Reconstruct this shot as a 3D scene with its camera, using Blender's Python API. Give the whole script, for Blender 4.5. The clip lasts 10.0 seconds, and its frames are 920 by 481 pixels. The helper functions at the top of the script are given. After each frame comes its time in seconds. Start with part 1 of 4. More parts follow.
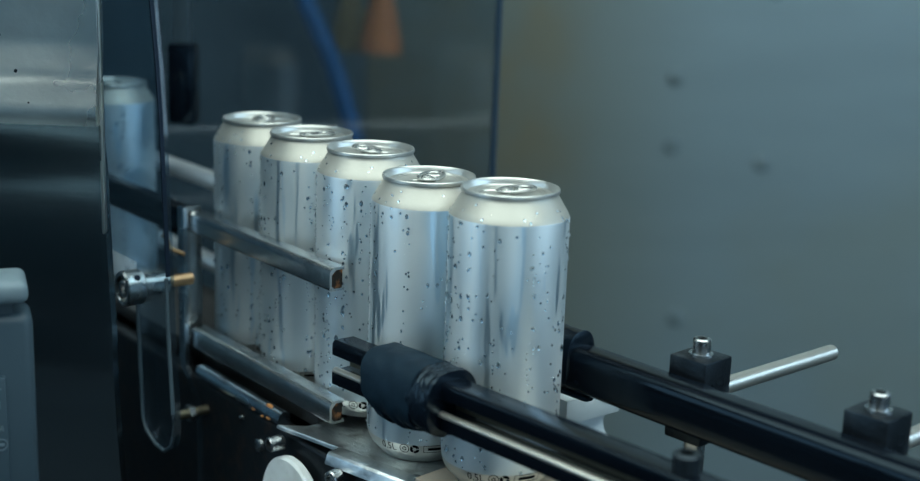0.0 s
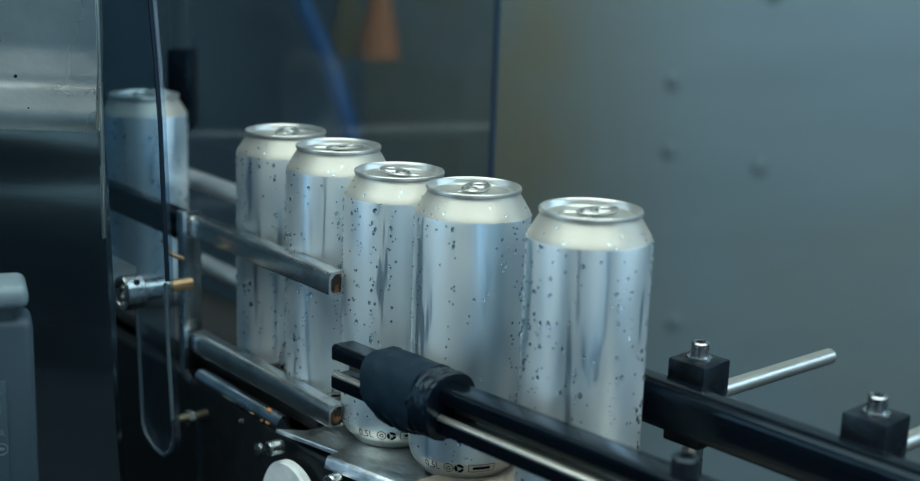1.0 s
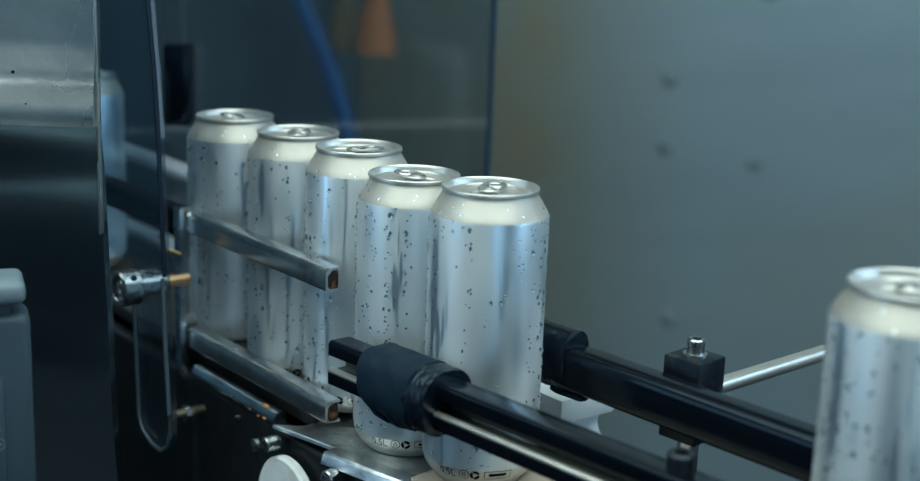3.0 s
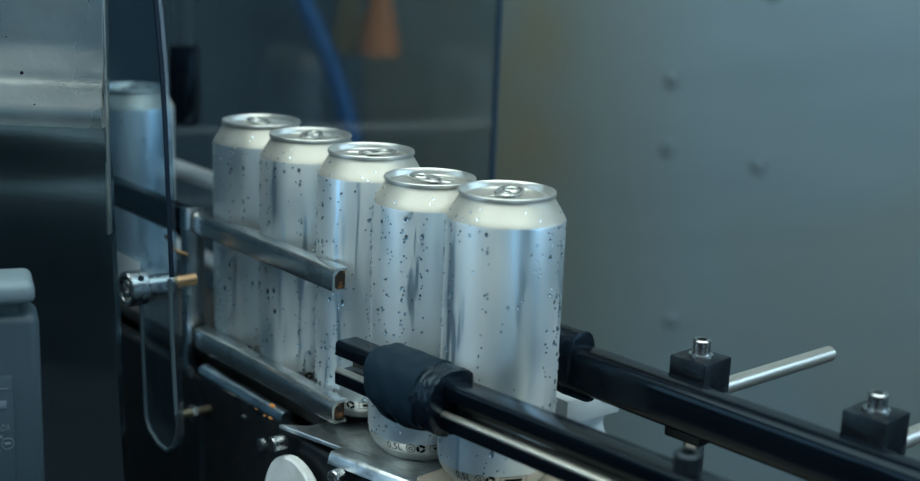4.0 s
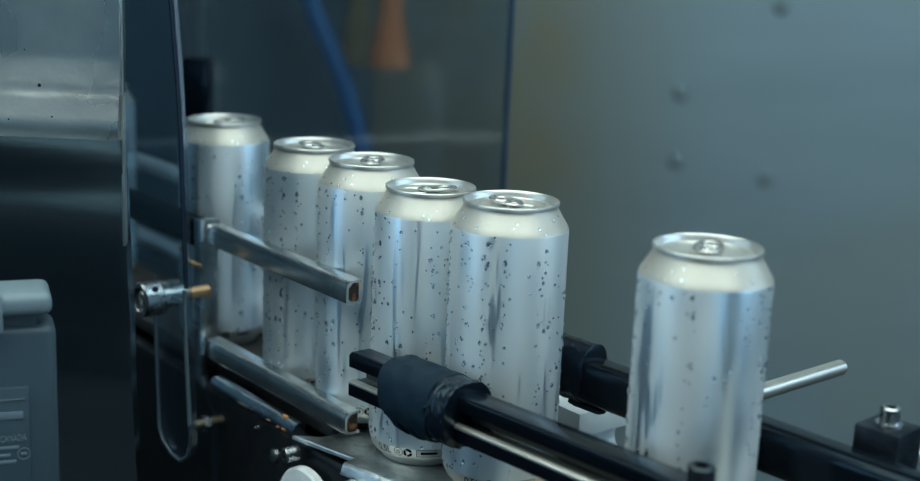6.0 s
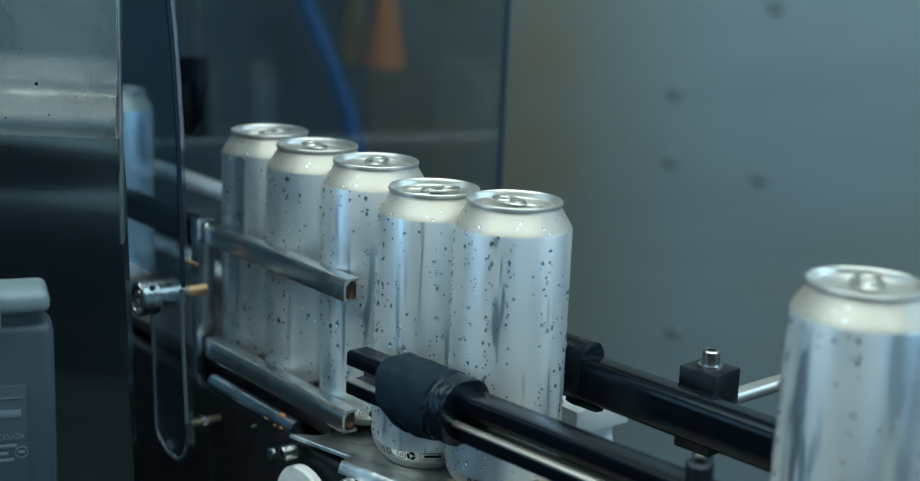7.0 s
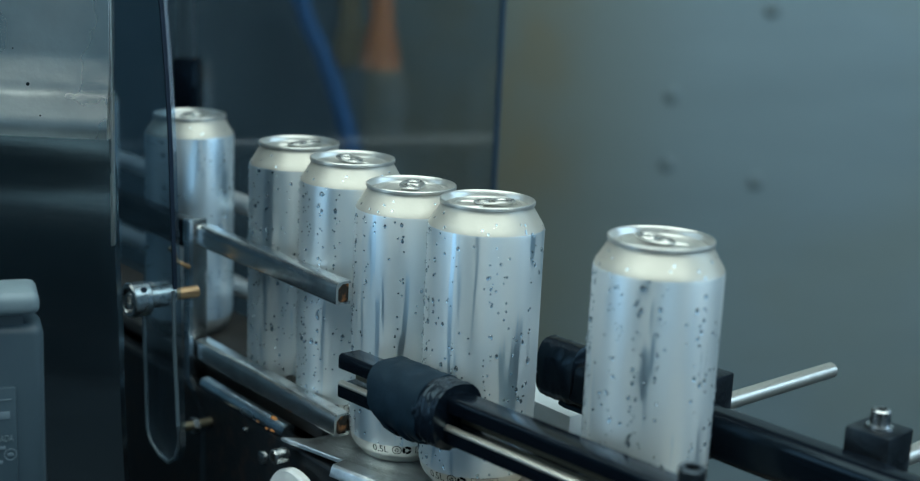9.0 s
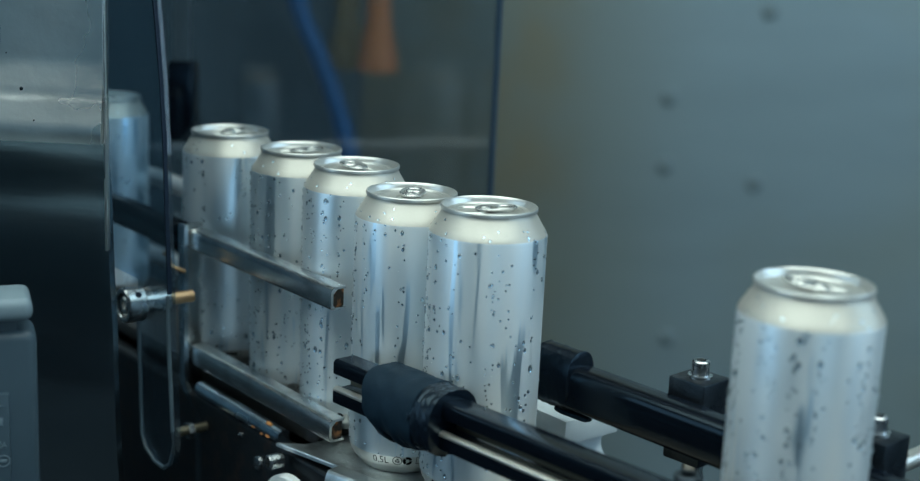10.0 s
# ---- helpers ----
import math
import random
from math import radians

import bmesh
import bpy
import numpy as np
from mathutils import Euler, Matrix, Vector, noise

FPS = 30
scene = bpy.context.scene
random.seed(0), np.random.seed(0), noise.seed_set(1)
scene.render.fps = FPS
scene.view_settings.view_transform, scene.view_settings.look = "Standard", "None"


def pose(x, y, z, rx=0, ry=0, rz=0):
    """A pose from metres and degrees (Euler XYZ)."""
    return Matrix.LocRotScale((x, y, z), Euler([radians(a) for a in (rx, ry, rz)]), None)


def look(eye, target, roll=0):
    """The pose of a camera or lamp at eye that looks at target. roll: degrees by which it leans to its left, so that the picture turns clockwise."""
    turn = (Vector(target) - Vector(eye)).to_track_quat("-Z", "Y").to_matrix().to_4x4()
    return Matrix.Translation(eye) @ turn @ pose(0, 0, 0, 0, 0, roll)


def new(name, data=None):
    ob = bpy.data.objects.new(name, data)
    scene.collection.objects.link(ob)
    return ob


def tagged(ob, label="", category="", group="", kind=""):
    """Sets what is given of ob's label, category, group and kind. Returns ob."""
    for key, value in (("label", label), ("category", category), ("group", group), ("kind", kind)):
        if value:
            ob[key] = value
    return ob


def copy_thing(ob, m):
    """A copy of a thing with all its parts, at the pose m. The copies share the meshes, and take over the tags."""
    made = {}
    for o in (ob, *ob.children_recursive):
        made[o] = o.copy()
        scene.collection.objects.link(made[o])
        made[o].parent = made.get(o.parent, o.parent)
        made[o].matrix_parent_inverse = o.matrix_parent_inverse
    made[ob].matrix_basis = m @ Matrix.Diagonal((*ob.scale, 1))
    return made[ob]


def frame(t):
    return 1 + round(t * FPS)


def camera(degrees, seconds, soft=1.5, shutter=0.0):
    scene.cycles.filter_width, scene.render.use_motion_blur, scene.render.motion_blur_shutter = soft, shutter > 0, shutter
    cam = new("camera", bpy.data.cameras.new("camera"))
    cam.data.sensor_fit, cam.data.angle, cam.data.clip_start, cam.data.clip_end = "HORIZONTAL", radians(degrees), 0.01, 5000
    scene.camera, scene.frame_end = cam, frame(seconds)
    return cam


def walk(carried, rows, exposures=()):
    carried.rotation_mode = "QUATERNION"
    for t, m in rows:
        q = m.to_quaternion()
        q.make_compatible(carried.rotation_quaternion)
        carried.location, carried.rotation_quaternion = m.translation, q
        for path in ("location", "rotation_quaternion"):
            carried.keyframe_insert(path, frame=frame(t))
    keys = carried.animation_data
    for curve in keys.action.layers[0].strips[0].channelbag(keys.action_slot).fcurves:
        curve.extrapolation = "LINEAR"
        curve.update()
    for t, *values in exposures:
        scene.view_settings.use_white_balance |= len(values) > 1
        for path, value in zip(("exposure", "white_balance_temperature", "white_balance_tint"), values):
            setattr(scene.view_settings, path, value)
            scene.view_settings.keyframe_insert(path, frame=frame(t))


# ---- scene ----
cam = camera(37.65, 10.0, soft=1.25)
cam.data.dof.use_dof = True
cam.data.dof.focus_distance = 0.79
cam.data.dof.aperture_fstop = 4.6

# seconds, x, y, z, pitch, roll, yaw
PATH = [
    (0, -0.0010, 0.0032, 0.3123, -13.653, 2.065, 0.193),
    (0.5, -0.0001, 0.0025, 0.3124, -13.602, 1.916, 0.205),
    (1, -0.0014, 0.0009, 0.3123, -13.429, 2.004, 0.119),
    (1.5, -0.0011, 0.0008, 0.3125, -13.595, 1.930, 0.146),
    (2, -0.0005, 0.0004, 0.3123, -13.748, 1.941, 0.101),
    (2.5, -0.0000, -0.0000, 0.3123, -13.848, 1.920, -0.000),
    (3, -0.0020, -0.0007, 0.3138, -13.652, 2.160, -0.079),
    (3.2, -0.0020, -0.0007, 0.3138, -13.498, 2.180, -0.024),
    (4.3, -0.0058, -0.0046, 0.3138, -13.651, 2.270, -0.001),
    (4.5, -0.0058, -0.0046, 0.3138, -13.693, 2.282, 0.116),
    (5, -0.0086, -0.0057, 0.3145, -13.579, 2.557, 0.154),
    (5.5, -0.0092, -0.0078, 0.3162, -13.273, 2.406, 0.288),
    (5.7, -0.0092, -0.0078, 0.3162, -13.206, 2.404, 0.288),
    (6.8, -0.0115, -0.0092, 0.3144, -13.046, 2.390, 0.026),
    (7, -0.0115, -0.0092, 0.3144, -13.088, 2.388, -0.006),
    (7.5, -0.0118, -0.0080, 0.3144, -13.210, 2.312, 0.169),
    (8, -0.0127, -0.0065, 0.3136, -13.301, 2.431, 0.215),
    (8.5, -0.0108, -0.0050, 0.3126, -13.092, 2.640, 0.076),
    (9, -0.0096, -0.0055, 0.3139, -12.973, 2.680, -0.166),
    (9.5, -0.0099, -0.0028, 0.3151, -12.939, 2.733, -0.270),
    (10, -0.0078, -0.0020, 0.3156, -12.931, 2.661, -0.221),
]
walk(cam, [(t, pose(x, y, z, 90 + p, 0, yaw) @ pose(0, 0, 0, 0, 0, roll)) for t, x, y, z, p, roll, yaw in PATH],
     exposures=[(0, -0.2, 5260, -3), (10, -0.2, 5260, -3)])

# The conveyor's own frame: x along the travel, y to the back, z up from the belt.
LINE = pose(0.0137, 0.7333, 0, 0, 0, -50.965)
EXIT = LINE @ pose(0, -0.003, 0, 0, 0, 5.1)

# seconds, travel, towards the front, for each can in the order of the queue
QUEUE = [
    [(0, 0.0149, 0.0002), (0.5, 0.0277, -0.0011), (1, 0.0701, -0.0084), (1.5, 0.1188, -0.0111), (2, 0.1618, -0.0146), (2.5, 0.2087, -0.0178), (3, 0.2546, -0.0211), (3.5, 0.3020, -0.0255), (10, 0.9300, -0.0820)],
    [(0, -0.0515, 0.0053), (0.5, -0.0389, 0.0004), (1, -0.0161, -0.0003), (1.5, -0.0070, -0.0000), (2, 0.0009, 0.0013), (2.5, 0.0041, 0.0028), (3, 0.0064, 0.0039), (3.2, 0.0094, 0.0041), (4.3, 0.0179, 0.0052), (4.5, 0.0212, 0.0054), (5, 0.0433, -0.0022), (5.5, 0.0944, -0.0078), (5.7, 0.1114, -0.0093), (6.8, 0.2070, -0.0174), (7, 0.2245, -0.0189), (7.5, 0.2670, -0.0235), (10, 0.5100, -0.0455)],
    [(0, -0.1180, 0.0003), (0.5, -0.1054, -0.0029), (1, -0.0826, 0.0031), (1.5, -0.0731, 0.0077), (2, -0.0656, 0.0055), (2.5, -0.0624, 0.0060), (3, -0.0601, 0.0064), (3.2, -0.0595, 0.0064), (4.3, -0.0485, 0.0062), (4.5, -0.0454, 0.0062), (5, -0.0233, -0.0002), (5.5, -0.0029, 0.0020), (5.7, 0.0010, 0.0021), (7, 0.0100, 0.0028), (7.5, 0.0170, 0.0025), (8, 0.0245, 0.0035), (8.5, 0.0684, -0.0047), (9, 0.1126, -0.0104), (9.5, 0.1580, -0.0140), (10, 0.2025, -0.0173)],
    [(0, -0.1845, 0.0013), (0.5, -0.1715, 0.0053), (1, -0.1492, 0.0027), (1.5, -0.1393, 0.0001), (2, -0.1320, 0.0014), (2.5, -0.1289, 0.0013), (3, -0.1264, 0.0002), (3.2, -0.1259, 0.0005), (4.3, -0.1150, 0.0022), (4.5, -0.1119, 0.0025), (5, -0.0899, -0.0013), (5.5, -0.0694, 0.0054), (5.7, -0.0668, 0.0057), (7, -0.0564, 0.0078), (7.5, -0.0495, 0.0052), (8, -0.0420, 0.0070), (8.5, -0.0151, 0.0021), (9, -0.0082, 0.0020), (9.5, -0.0027, 0.0034), (10, -0.0003, 0.0040)],
    [(0, -0.2511, -0.0006), (0.5, -0.2381, 0.0045), (1, -0.2157, 0.0012), (1.5, -0.2059, 0.0005), (2, -0.1986, 0.0031), (2.5, -0.1954, 0.0028), (3, -0.1929, 0.0032), (3.2, -0.1925, 0.0031), (4.3, -0.1820, 0.0028), (4.5, -0.1784, 0.0027), (5, -0.1560, 0.0066), (5.5, -0.1359, 0.0020), (5.7, -0.1333, 0.0022), (7, -0.1228, 0.0032), (7.5, -0.1159, 0.0003), (8, -0.1080, -0.0015), (8.5, -0.0816, 0.0057), (9, -0.0747, 0.0059), (9.5, -0.0692, 0.0074), (10, -0.0668, 0.0079)],
    [(0, -0.4708, 0.0102), (0.5, -0.4509, 0.0082), (1, -0.4193, 0.0065), (1.5, -0.3705, 0.0052), (2, -0.3413, 0.0062), (2.5, -0.3069, 0.0058), (3, -0.2723, 0.0058), (3.2, -0.2590, 0.0051), (4.3, -0.2486, 0.0016), (4.5, -0.2450, 0.0009), (5, -0.2226, 0.0056), (5.5, -0.2025, 0.0031), (5.7, -0.1999, 0.0032), (7, -0.1894, 0.0041), (7.5, -0.1824, 0.0042), (8, -0.1744, 0.0035), (8.5, -0.1481, 0.0034), (9, -0.1412, 0.0032), (9.5, -0.1356, 0.0021), (10, -0.1331, 0.0020)],
    [(0, -0.7500, 0.0060), (2, -0.6100, 0.0060), (3, -0.5290, 0.0070), (3.2, -0.5000, 0.0072), (4.3, -0.4320, 0.0081), (4.5, -0.4200, 0.0083), (5, -0.3914, 0.0080), (5.5, -0.3511, 0.0064), (5.7, -0.3400, 0.0057), (7, -0.2559, 0.0011), (7.5, -0.2489, 0.0016), (8, -0.2410, 0.0034), (8.5, -0.2147, 0.0020), (9, -0.2078, 0.0014), (9.5, -0.2022, 0.0024), (10, -0.1997, 0.0010)],
    [(0, -1.0000, 0.0060), (3, -0.7200, 0.0060), (5.5, -0.5700, 0.0060), (6.8, -0.5120, 0.0066), (7, -0.5030, 0.0067), (7.5, -0.4591, 0.0077), (8, -0.4282, 0.0075), (8.5, -0.3864, 0.0072), (9, -0.3539, 0.0067), (9.5, -0.3194, 0.0073), (10, -0.2862, 0.0063)],
    [(0, -1.25, 0.006), (5, -0.84, 0.006), (8, -0.615, 0.006), (9, -0.56, 0.006), (9.5, -0.53, 0.007), (10, -0.49, 0.007)],
]

# ---- light ----
world = bpy.data.worlds.new("world")
scene.world = world
world.use_nodes = True
world.node_tree.nodes["Background"].inputs[0].default_value = (0.10, 0.16, 0.22, 1)
world.node_tree.nodes["Background"].inputs[1].default_value = 0.3


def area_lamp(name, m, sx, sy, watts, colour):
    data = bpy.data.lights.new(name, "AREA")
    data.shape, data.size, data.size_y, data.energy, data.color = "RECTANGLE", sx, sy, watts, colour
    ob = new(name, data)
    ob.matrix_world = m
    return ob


WARM = (1.0, 0.93, 0.76)
COOL = (0.75, 0.885, 1.0)
area_lamp("ceiling_lamp", pose(-0.2, -0.20, 2.10, 0, 0, 0), 4.6, 3.0, 105, WARM)
# Unseen lamp added in the east to brighten right edges and the cross rod.
area_lamp("window_lamp", look((2.92, 0.3, 0.75), (0, 0.5, 0.2)), 3.2, 1.6, 54, COOL)
# Added fill lamps, unseen, for soft bands and left edges on the cans.
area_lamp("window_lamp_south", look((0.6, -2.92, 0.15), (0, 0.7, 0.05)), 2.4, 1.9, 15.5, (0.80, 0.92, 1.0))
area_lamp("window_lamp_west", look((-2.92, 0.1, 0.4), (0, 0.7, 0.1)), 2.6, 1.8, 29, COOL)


# ---- materials ----
def material(name, colour, rough=0.5, metal=0.0, var=0.15, scale=40.0, bump=0.0, bump_scale=200.0, rough_var=0.1,
             stretch=(1, 1, 1), stain=None, stain_amount=0.5, stain_scale=8.0, spec=0.5, ior=1.45, trans=0.0, coat=0.0, sheen_tint=(1, 1, 1)):
    m = bpy.data.materials.new(name)
    m.use_nodes = True
    nt = m.node_tree
    p = nt.nodes["Principled BSDF"]
    p.inputs["Metallic"].default_value = metal
    p.inputs["IOR"].default_value = ior
    p.inputs["Specular Tint"].default_value = (*sheen_tint, 1)
    p.inputs["Specular IOR Level"].default_value = spec
    p.inputs["Transmission Weight"].default_value = trans
    p.inputs["Coat Weight"].default_value = coat
    co = nt.nodes.new("ShaderNodeTexCoord")
    mp = nt.nodes.new("ShaderNodeMapping")
    mp.inputs["Scale"].default_value = stretch
    nt.links.new(co.outputs["Object"], mp.inputs[0])
    n1 = nt.nodes.new("ShaderNodeTexNoise")
    n1.inputs["Scale"].default_value, n1.inputs["Detail"].default_value = scale, 5
    nt.links.new(mp.outputs[0], n1.inputs["Vector"])
    mix = nt.nodes.new("ShaderNodeMix")
    mix.data_type = "RGBA"
    mix.inputs[6].default_value = (*[max(0, c * (1 - var)) for c in colour], 1)
    mix.inputs[7].default_value = (*[min(1, c * (1 + var)) for c in colour], 1)
    nt.links.new(n1.outputs[0], mix.inputs[0])
    out = mix.outputs[2]
    if stain:
        n3 = nt.nodes.new("ShaderNodeTexNoise")
        n3.inputs["Scale"].default_value, n3.inputs["Detail"].default_value = stain_scale, 6
        nt.links.new(co.outputs["Object"], n3.inputs["Vector"])
        ramp = nt.nodes.new("ShaderNodeValToRGB")
        ramp.color_ramp.elements[0].position, ramp.color_ramp.elements[1].position = 0.52, 0.70
        ramp.color_ramp.elements[1].color = (stain_amount, stain_amount, stain_amount, 1)
        nt.links.new(n3.outputs[0], ramp.inputs[0])
        mix2 = nt.nodes.new("ShaderNodeMix")
        mix2.data_type = "RGBA"
        mix2.inputs[7].default_value = (*stain, 1)
        nt.links.new(ramp.outputs[0], mix2.inputs[0])
        nt.links.new(out, mix2.inputs[6])
        out = mix2.outputs[2]
    nt.links.new(out, p.inputs["Base Color"])
    n2 = nt.nodes.new("ShaderNodeTexNoise")
    n2.inputs["Scale"].default_value, n2.inputs["Detail"].default_value = scale * 0.35, 4
    nt.links.new(mp.outputs[0], n2.inputs["Vector"])
    rr = nt.nodes.new("ShaderNodeMapRange")
    rr.inputs[3].default_value, rr.inputs[4].default_value = max(0.02, rough - rough_var), min(1, rough + rough_var)
    nt.links.new(n2.outputs[0], rr.inputs[0])
    nt.links.new(rr.outputs[0], p.inputs["Roughness"])
    if bump:
        n4 = nt.nodes.new("ShaderNodeTexNoise")
        n4.inputs["Scale"].default_value, n4.inputs["Detail"].default_value = bump_scale, 4
        nt.links.new(mp.outputs[0], n4.inputs["Vector"])
        b = nt.nodes.new("ShaderNodeBump")
        b.inputs["Strength"].default_value, b.inputs["Distance"].default_value = bump, 0.001
        nt.links.new(n4.outputs[0], b.inputs["Height"])
        nt.links.new(b.outputs[0], p.inputs["Normal"])
    return m


def sheet_plastic(name, tint, clear, gloss_rough=0.03, dusty=0.14):
    """Clear or smoked acrylic: seen through, with the sheen of its faces."""
    m = bpy.data.materials.new(name)
    m.use_nodes = True
    nt = m.node_tree
    nt.nodes.remove(nt.nodes["Principled BSDF"])
    tr = nt.nodes.new("ShaderNodeBsdfTransparent")
    tr.inputs[0].default_value = (*[c * clear for c in tint], 1)
    gl = nt.nodes.new("ShaderNodeBsdfGlossy")
    gl.inputs["Roughness"].default_value = gloss_rough
    lw = nt.nodes.new("ShaderNodeLayerWeight")
    lw.inputs[0].default_value = 0.5
    pw = nt.nodes.new("ShaderNodeMath")
    pw.operation, pw.inputs[1].default_value = "POWER", 4.0
    nt.links.new(lw.outputs["Facing"], pw.inputs[0])
    fr = nt.nodes.new("ShaderNodeMath")
    fr.operation, fr.inputs[1].default_value, fr.inputs[2].default_value = "MULTIPLY_ADD", 0.6, 0.045
    nt.links.new(pw.outputs[0], fr.inputs[0])
    haze = nt.nodes.new("ShaderNodeBsdfDiffuse")
    haze.inputs[0].default_value = (0.22, 0.30, 0.38, 1)
    dust = nt.nodes.new("ShaderNodeTexNoise")
    dust.inputs["Scale"].default_value, dust.inputs["Detail"].default_value = 25, 6
    dr = nt.nodes.new("ShaderNodeMapRange")
    dr.inputs[3].default_value, dr.inputs[4].default_value = 0.01, dusty
    nt.links.new(dust.outputs[0], dr.inputs[0])
    mh = nt.nodes.new("ShaderNodeMixShader")
    nt.links.new(dr.outputs[0], mh.inputs[0])
    nt.links.new(tr.outputs[0], mh.inputs[1])
    nt.links.new(haze.outputs[0], mh.inputs[2])
    mx = nt.nodes.new("ShaderNodeMixShader")
    nt.links.new(fr.outputs[0], mx.inputs[0])
    nt.links.new(mh.outputs[0], mx.inputs[1])
    nt.links.new(gl.outputs[0], mx.inputs[2])
    nt.links.new(mx.outputs[0], nt.nodes["Material Output"].inputs[0])
    return m


def frosted_metal(name, colour, wet):
    """Aluminium under a film of condensation, with clear wet runs where water has gone down; wet also holds reflected
    blue.
    """
    m = bpy.data.materials.new(name)
    m.use_nodes = True
    nt = m.node_tree
    p = nt.nodes["Principled BSDF"]
    co = nt.nodes.new("ShaderNodeTexCoord")
    inf = nt.nodes.new("ShaderNodeObjectInfo")
    sh = nt.nodes.new("ShaderNodeVectorMath")
    sh.operation = "MULTIPLY_ADD"
    sh.inputs[1].default_value = (1, 1, 1)
    cmb = nt.nodes.new("ShaderNodeCombineXYZ")
    mul = nt.nodes.new("ShaderNodeMath")
    mul.operation, mul.inputs[1].default_value = "MULTIPLY", 7.0
    nt.links.new(inf.outputs["Random"], mul.inputs[0])
    nt.links.new(mul.outputs[0], cmb.inputs[0])
    nt.links.new(co.outputs["Object"], sh.inputs[0])
    nt.links.new(cmb.outputs[0], sh.inputs[2])

    def mask(stretch, scale, lo, hi, amount, bend=0.15):
        mp = nt.nodes.new("ShaderNodeMapping")
        mp.inputs["Scale"].default_value = stretch
        nt.links.new(sh.outputs[0], mp.inputs[0])
        n = nt.nodes.new("ShaderNodeTexNoise")
        n.inputs["Scale"].default_value, n.inputs["Detail"].default_value = scale, 2.5
        n.inputs["Distortion"].default_value = bend
        nt.links.new(mp.outputs[0], n.inputs["Vector"])
        r = nt.nodes.new("ShaderNodeMapRange")
        r.inputs[1].default_value, r.inputs[2].default_value, r.inputs[4].default_value = lo, hi, amount
        nt.links.new(n.outputs[0], r.inputs[0])
        return r.outputs[0]

    def add(a, b):
        n = nt.nodes.new("ShaderNodeMath")
        n.operation, n.use_clamp = "ADD", True
        nt.links.new(a, n.inputs[0])
        nt.links.new(b, n.inputs[1])
        return n.outputs[0]

    runs = mask((1, 1, 0.085), 85, 0.60, 0.64, 0.8, 1.1)
    veil = add(mask((1, 1, 0.10), 45, 0.42, 0.66, 0.55), mask((1, 1, 0.5), 26, 0.46, 0.66, 0.42))
    wetness = add(runs, veil)
    for socket, frost, clear in (("Metallic", 0.55, 0.88), ("Roughness", 0.47, 0.28)):
        r = nt.nodes.new("ShaderNodeMapRange")
        r.inputs[3].default_value, r.inputs[4].default_value = frost, clear
        nt.links.new(wetness, r.inputs[0])
        nt.links.new(r.outputs[0], p.inputs[socket])
    mix = nt.nodes.new("ShaderNodeMix")
    mix.data_type = "RGBA"
    mix.inputs[6].default_value, mix.inputs[7].default_value = (*colour, 1), (*wet, 1)
    nt.links.new(wetness, mix.inputs[0])
    nt.links.new(mix.outputs[2], p.inputs["Base Color"])
    fog = nt.nodes.new("ShaderNodeTexNoise")
    fog.inputs["Scale"].default_value, fog.inputs["Detail"].default_value = 900, 3
    nt.links.new(sh.outputs[0], fog.inputs["Vector"])
    b = nt.nodes.new("ShaderNodeBump")
    b.inputs["Strength"].default_value, b.inputs["Distance"].default_value = 0.10, 0.0003
    nt.links.new(fog.outputs[0], b.inputs["Height"])
    nt.links.new(b.outputs[0], p.inputs["Normal"])
    return m


def bead_water(name, body):
    """Small beads of water: part of the light goes straight through, the rest is bent."""
    m = material(name, (0.93, 0.96, 0.98), 0.02, 0.0, 0.0, 10, 0, 100, 0.01, ior=1.33, trans=1.0)
    nt = m.node_tree
    tr = nt.nodes.new("ShaderNodeBsdfTransparent")
    mx = nt.nodes.new("ShaderNodeMixShader")
    mx.inputs[0].default_value = body
    nt.links.new(tr.outputs[0], mx.inputs[1])
    nt.links.new(nt.nodes["Principled BSDF"].outputs[0], mx.inputs[2])
    nt.links.new(mx.outputs[0], nt.nodes["Material Output"].inputs[0])
    return m


# The second, bluer tone adds the room's reflection to the wet metal's colour.
CAN = frosted_metal("can_aluminium", (0.615, 0.645, 0.645), (0.47, 0.57, 0.64))
# Neck and lid base colours carry the overhead light's warm cream.
NECK = material("can_neck_aluminium_warmlit", (0.40, 0.387, 0.338), 0.43, 0.50, 0.15, 55, 0.06, 400, 0.09, spec=0.4)
LID = material("can_lid_aluminium", (0.52, 0.52, 0.485), 0.32, 0.75, 0.04, 80, 0.04, 600, 0.06)
TAB = material("pull_tab_aluminium", (0.50, 0.505, 0.48), 0.27, 0.85, 0.05, 80, 0.0, 600, 0.04)
WATER = bead_water("water", 0.92)
INK = material("black_ink", (0.006, 0.007, 0.008), 0.9, 0, 0.2, 400, spec=0.03)
RAIL = material("worn_rail_steel", (0.58, 0.59, 0.58), 0.26, 1.0, 0.22, 80, 0.06, 300, 0.10, (0.12, 1, 1), (0.20, 0.20, 0.19), 0.6, 45)
CHROME = material("bolt_steel", (0.42, 0.43, 0.43), 0.27, 1.0, 0.2, 300, 0.1, 600, 0.08)
POLISHED = material("polished_steel", (0.68, 0.655, 0.585), 0.34, 0.9, 0.08, 200, 0.05, 600, 0.05)
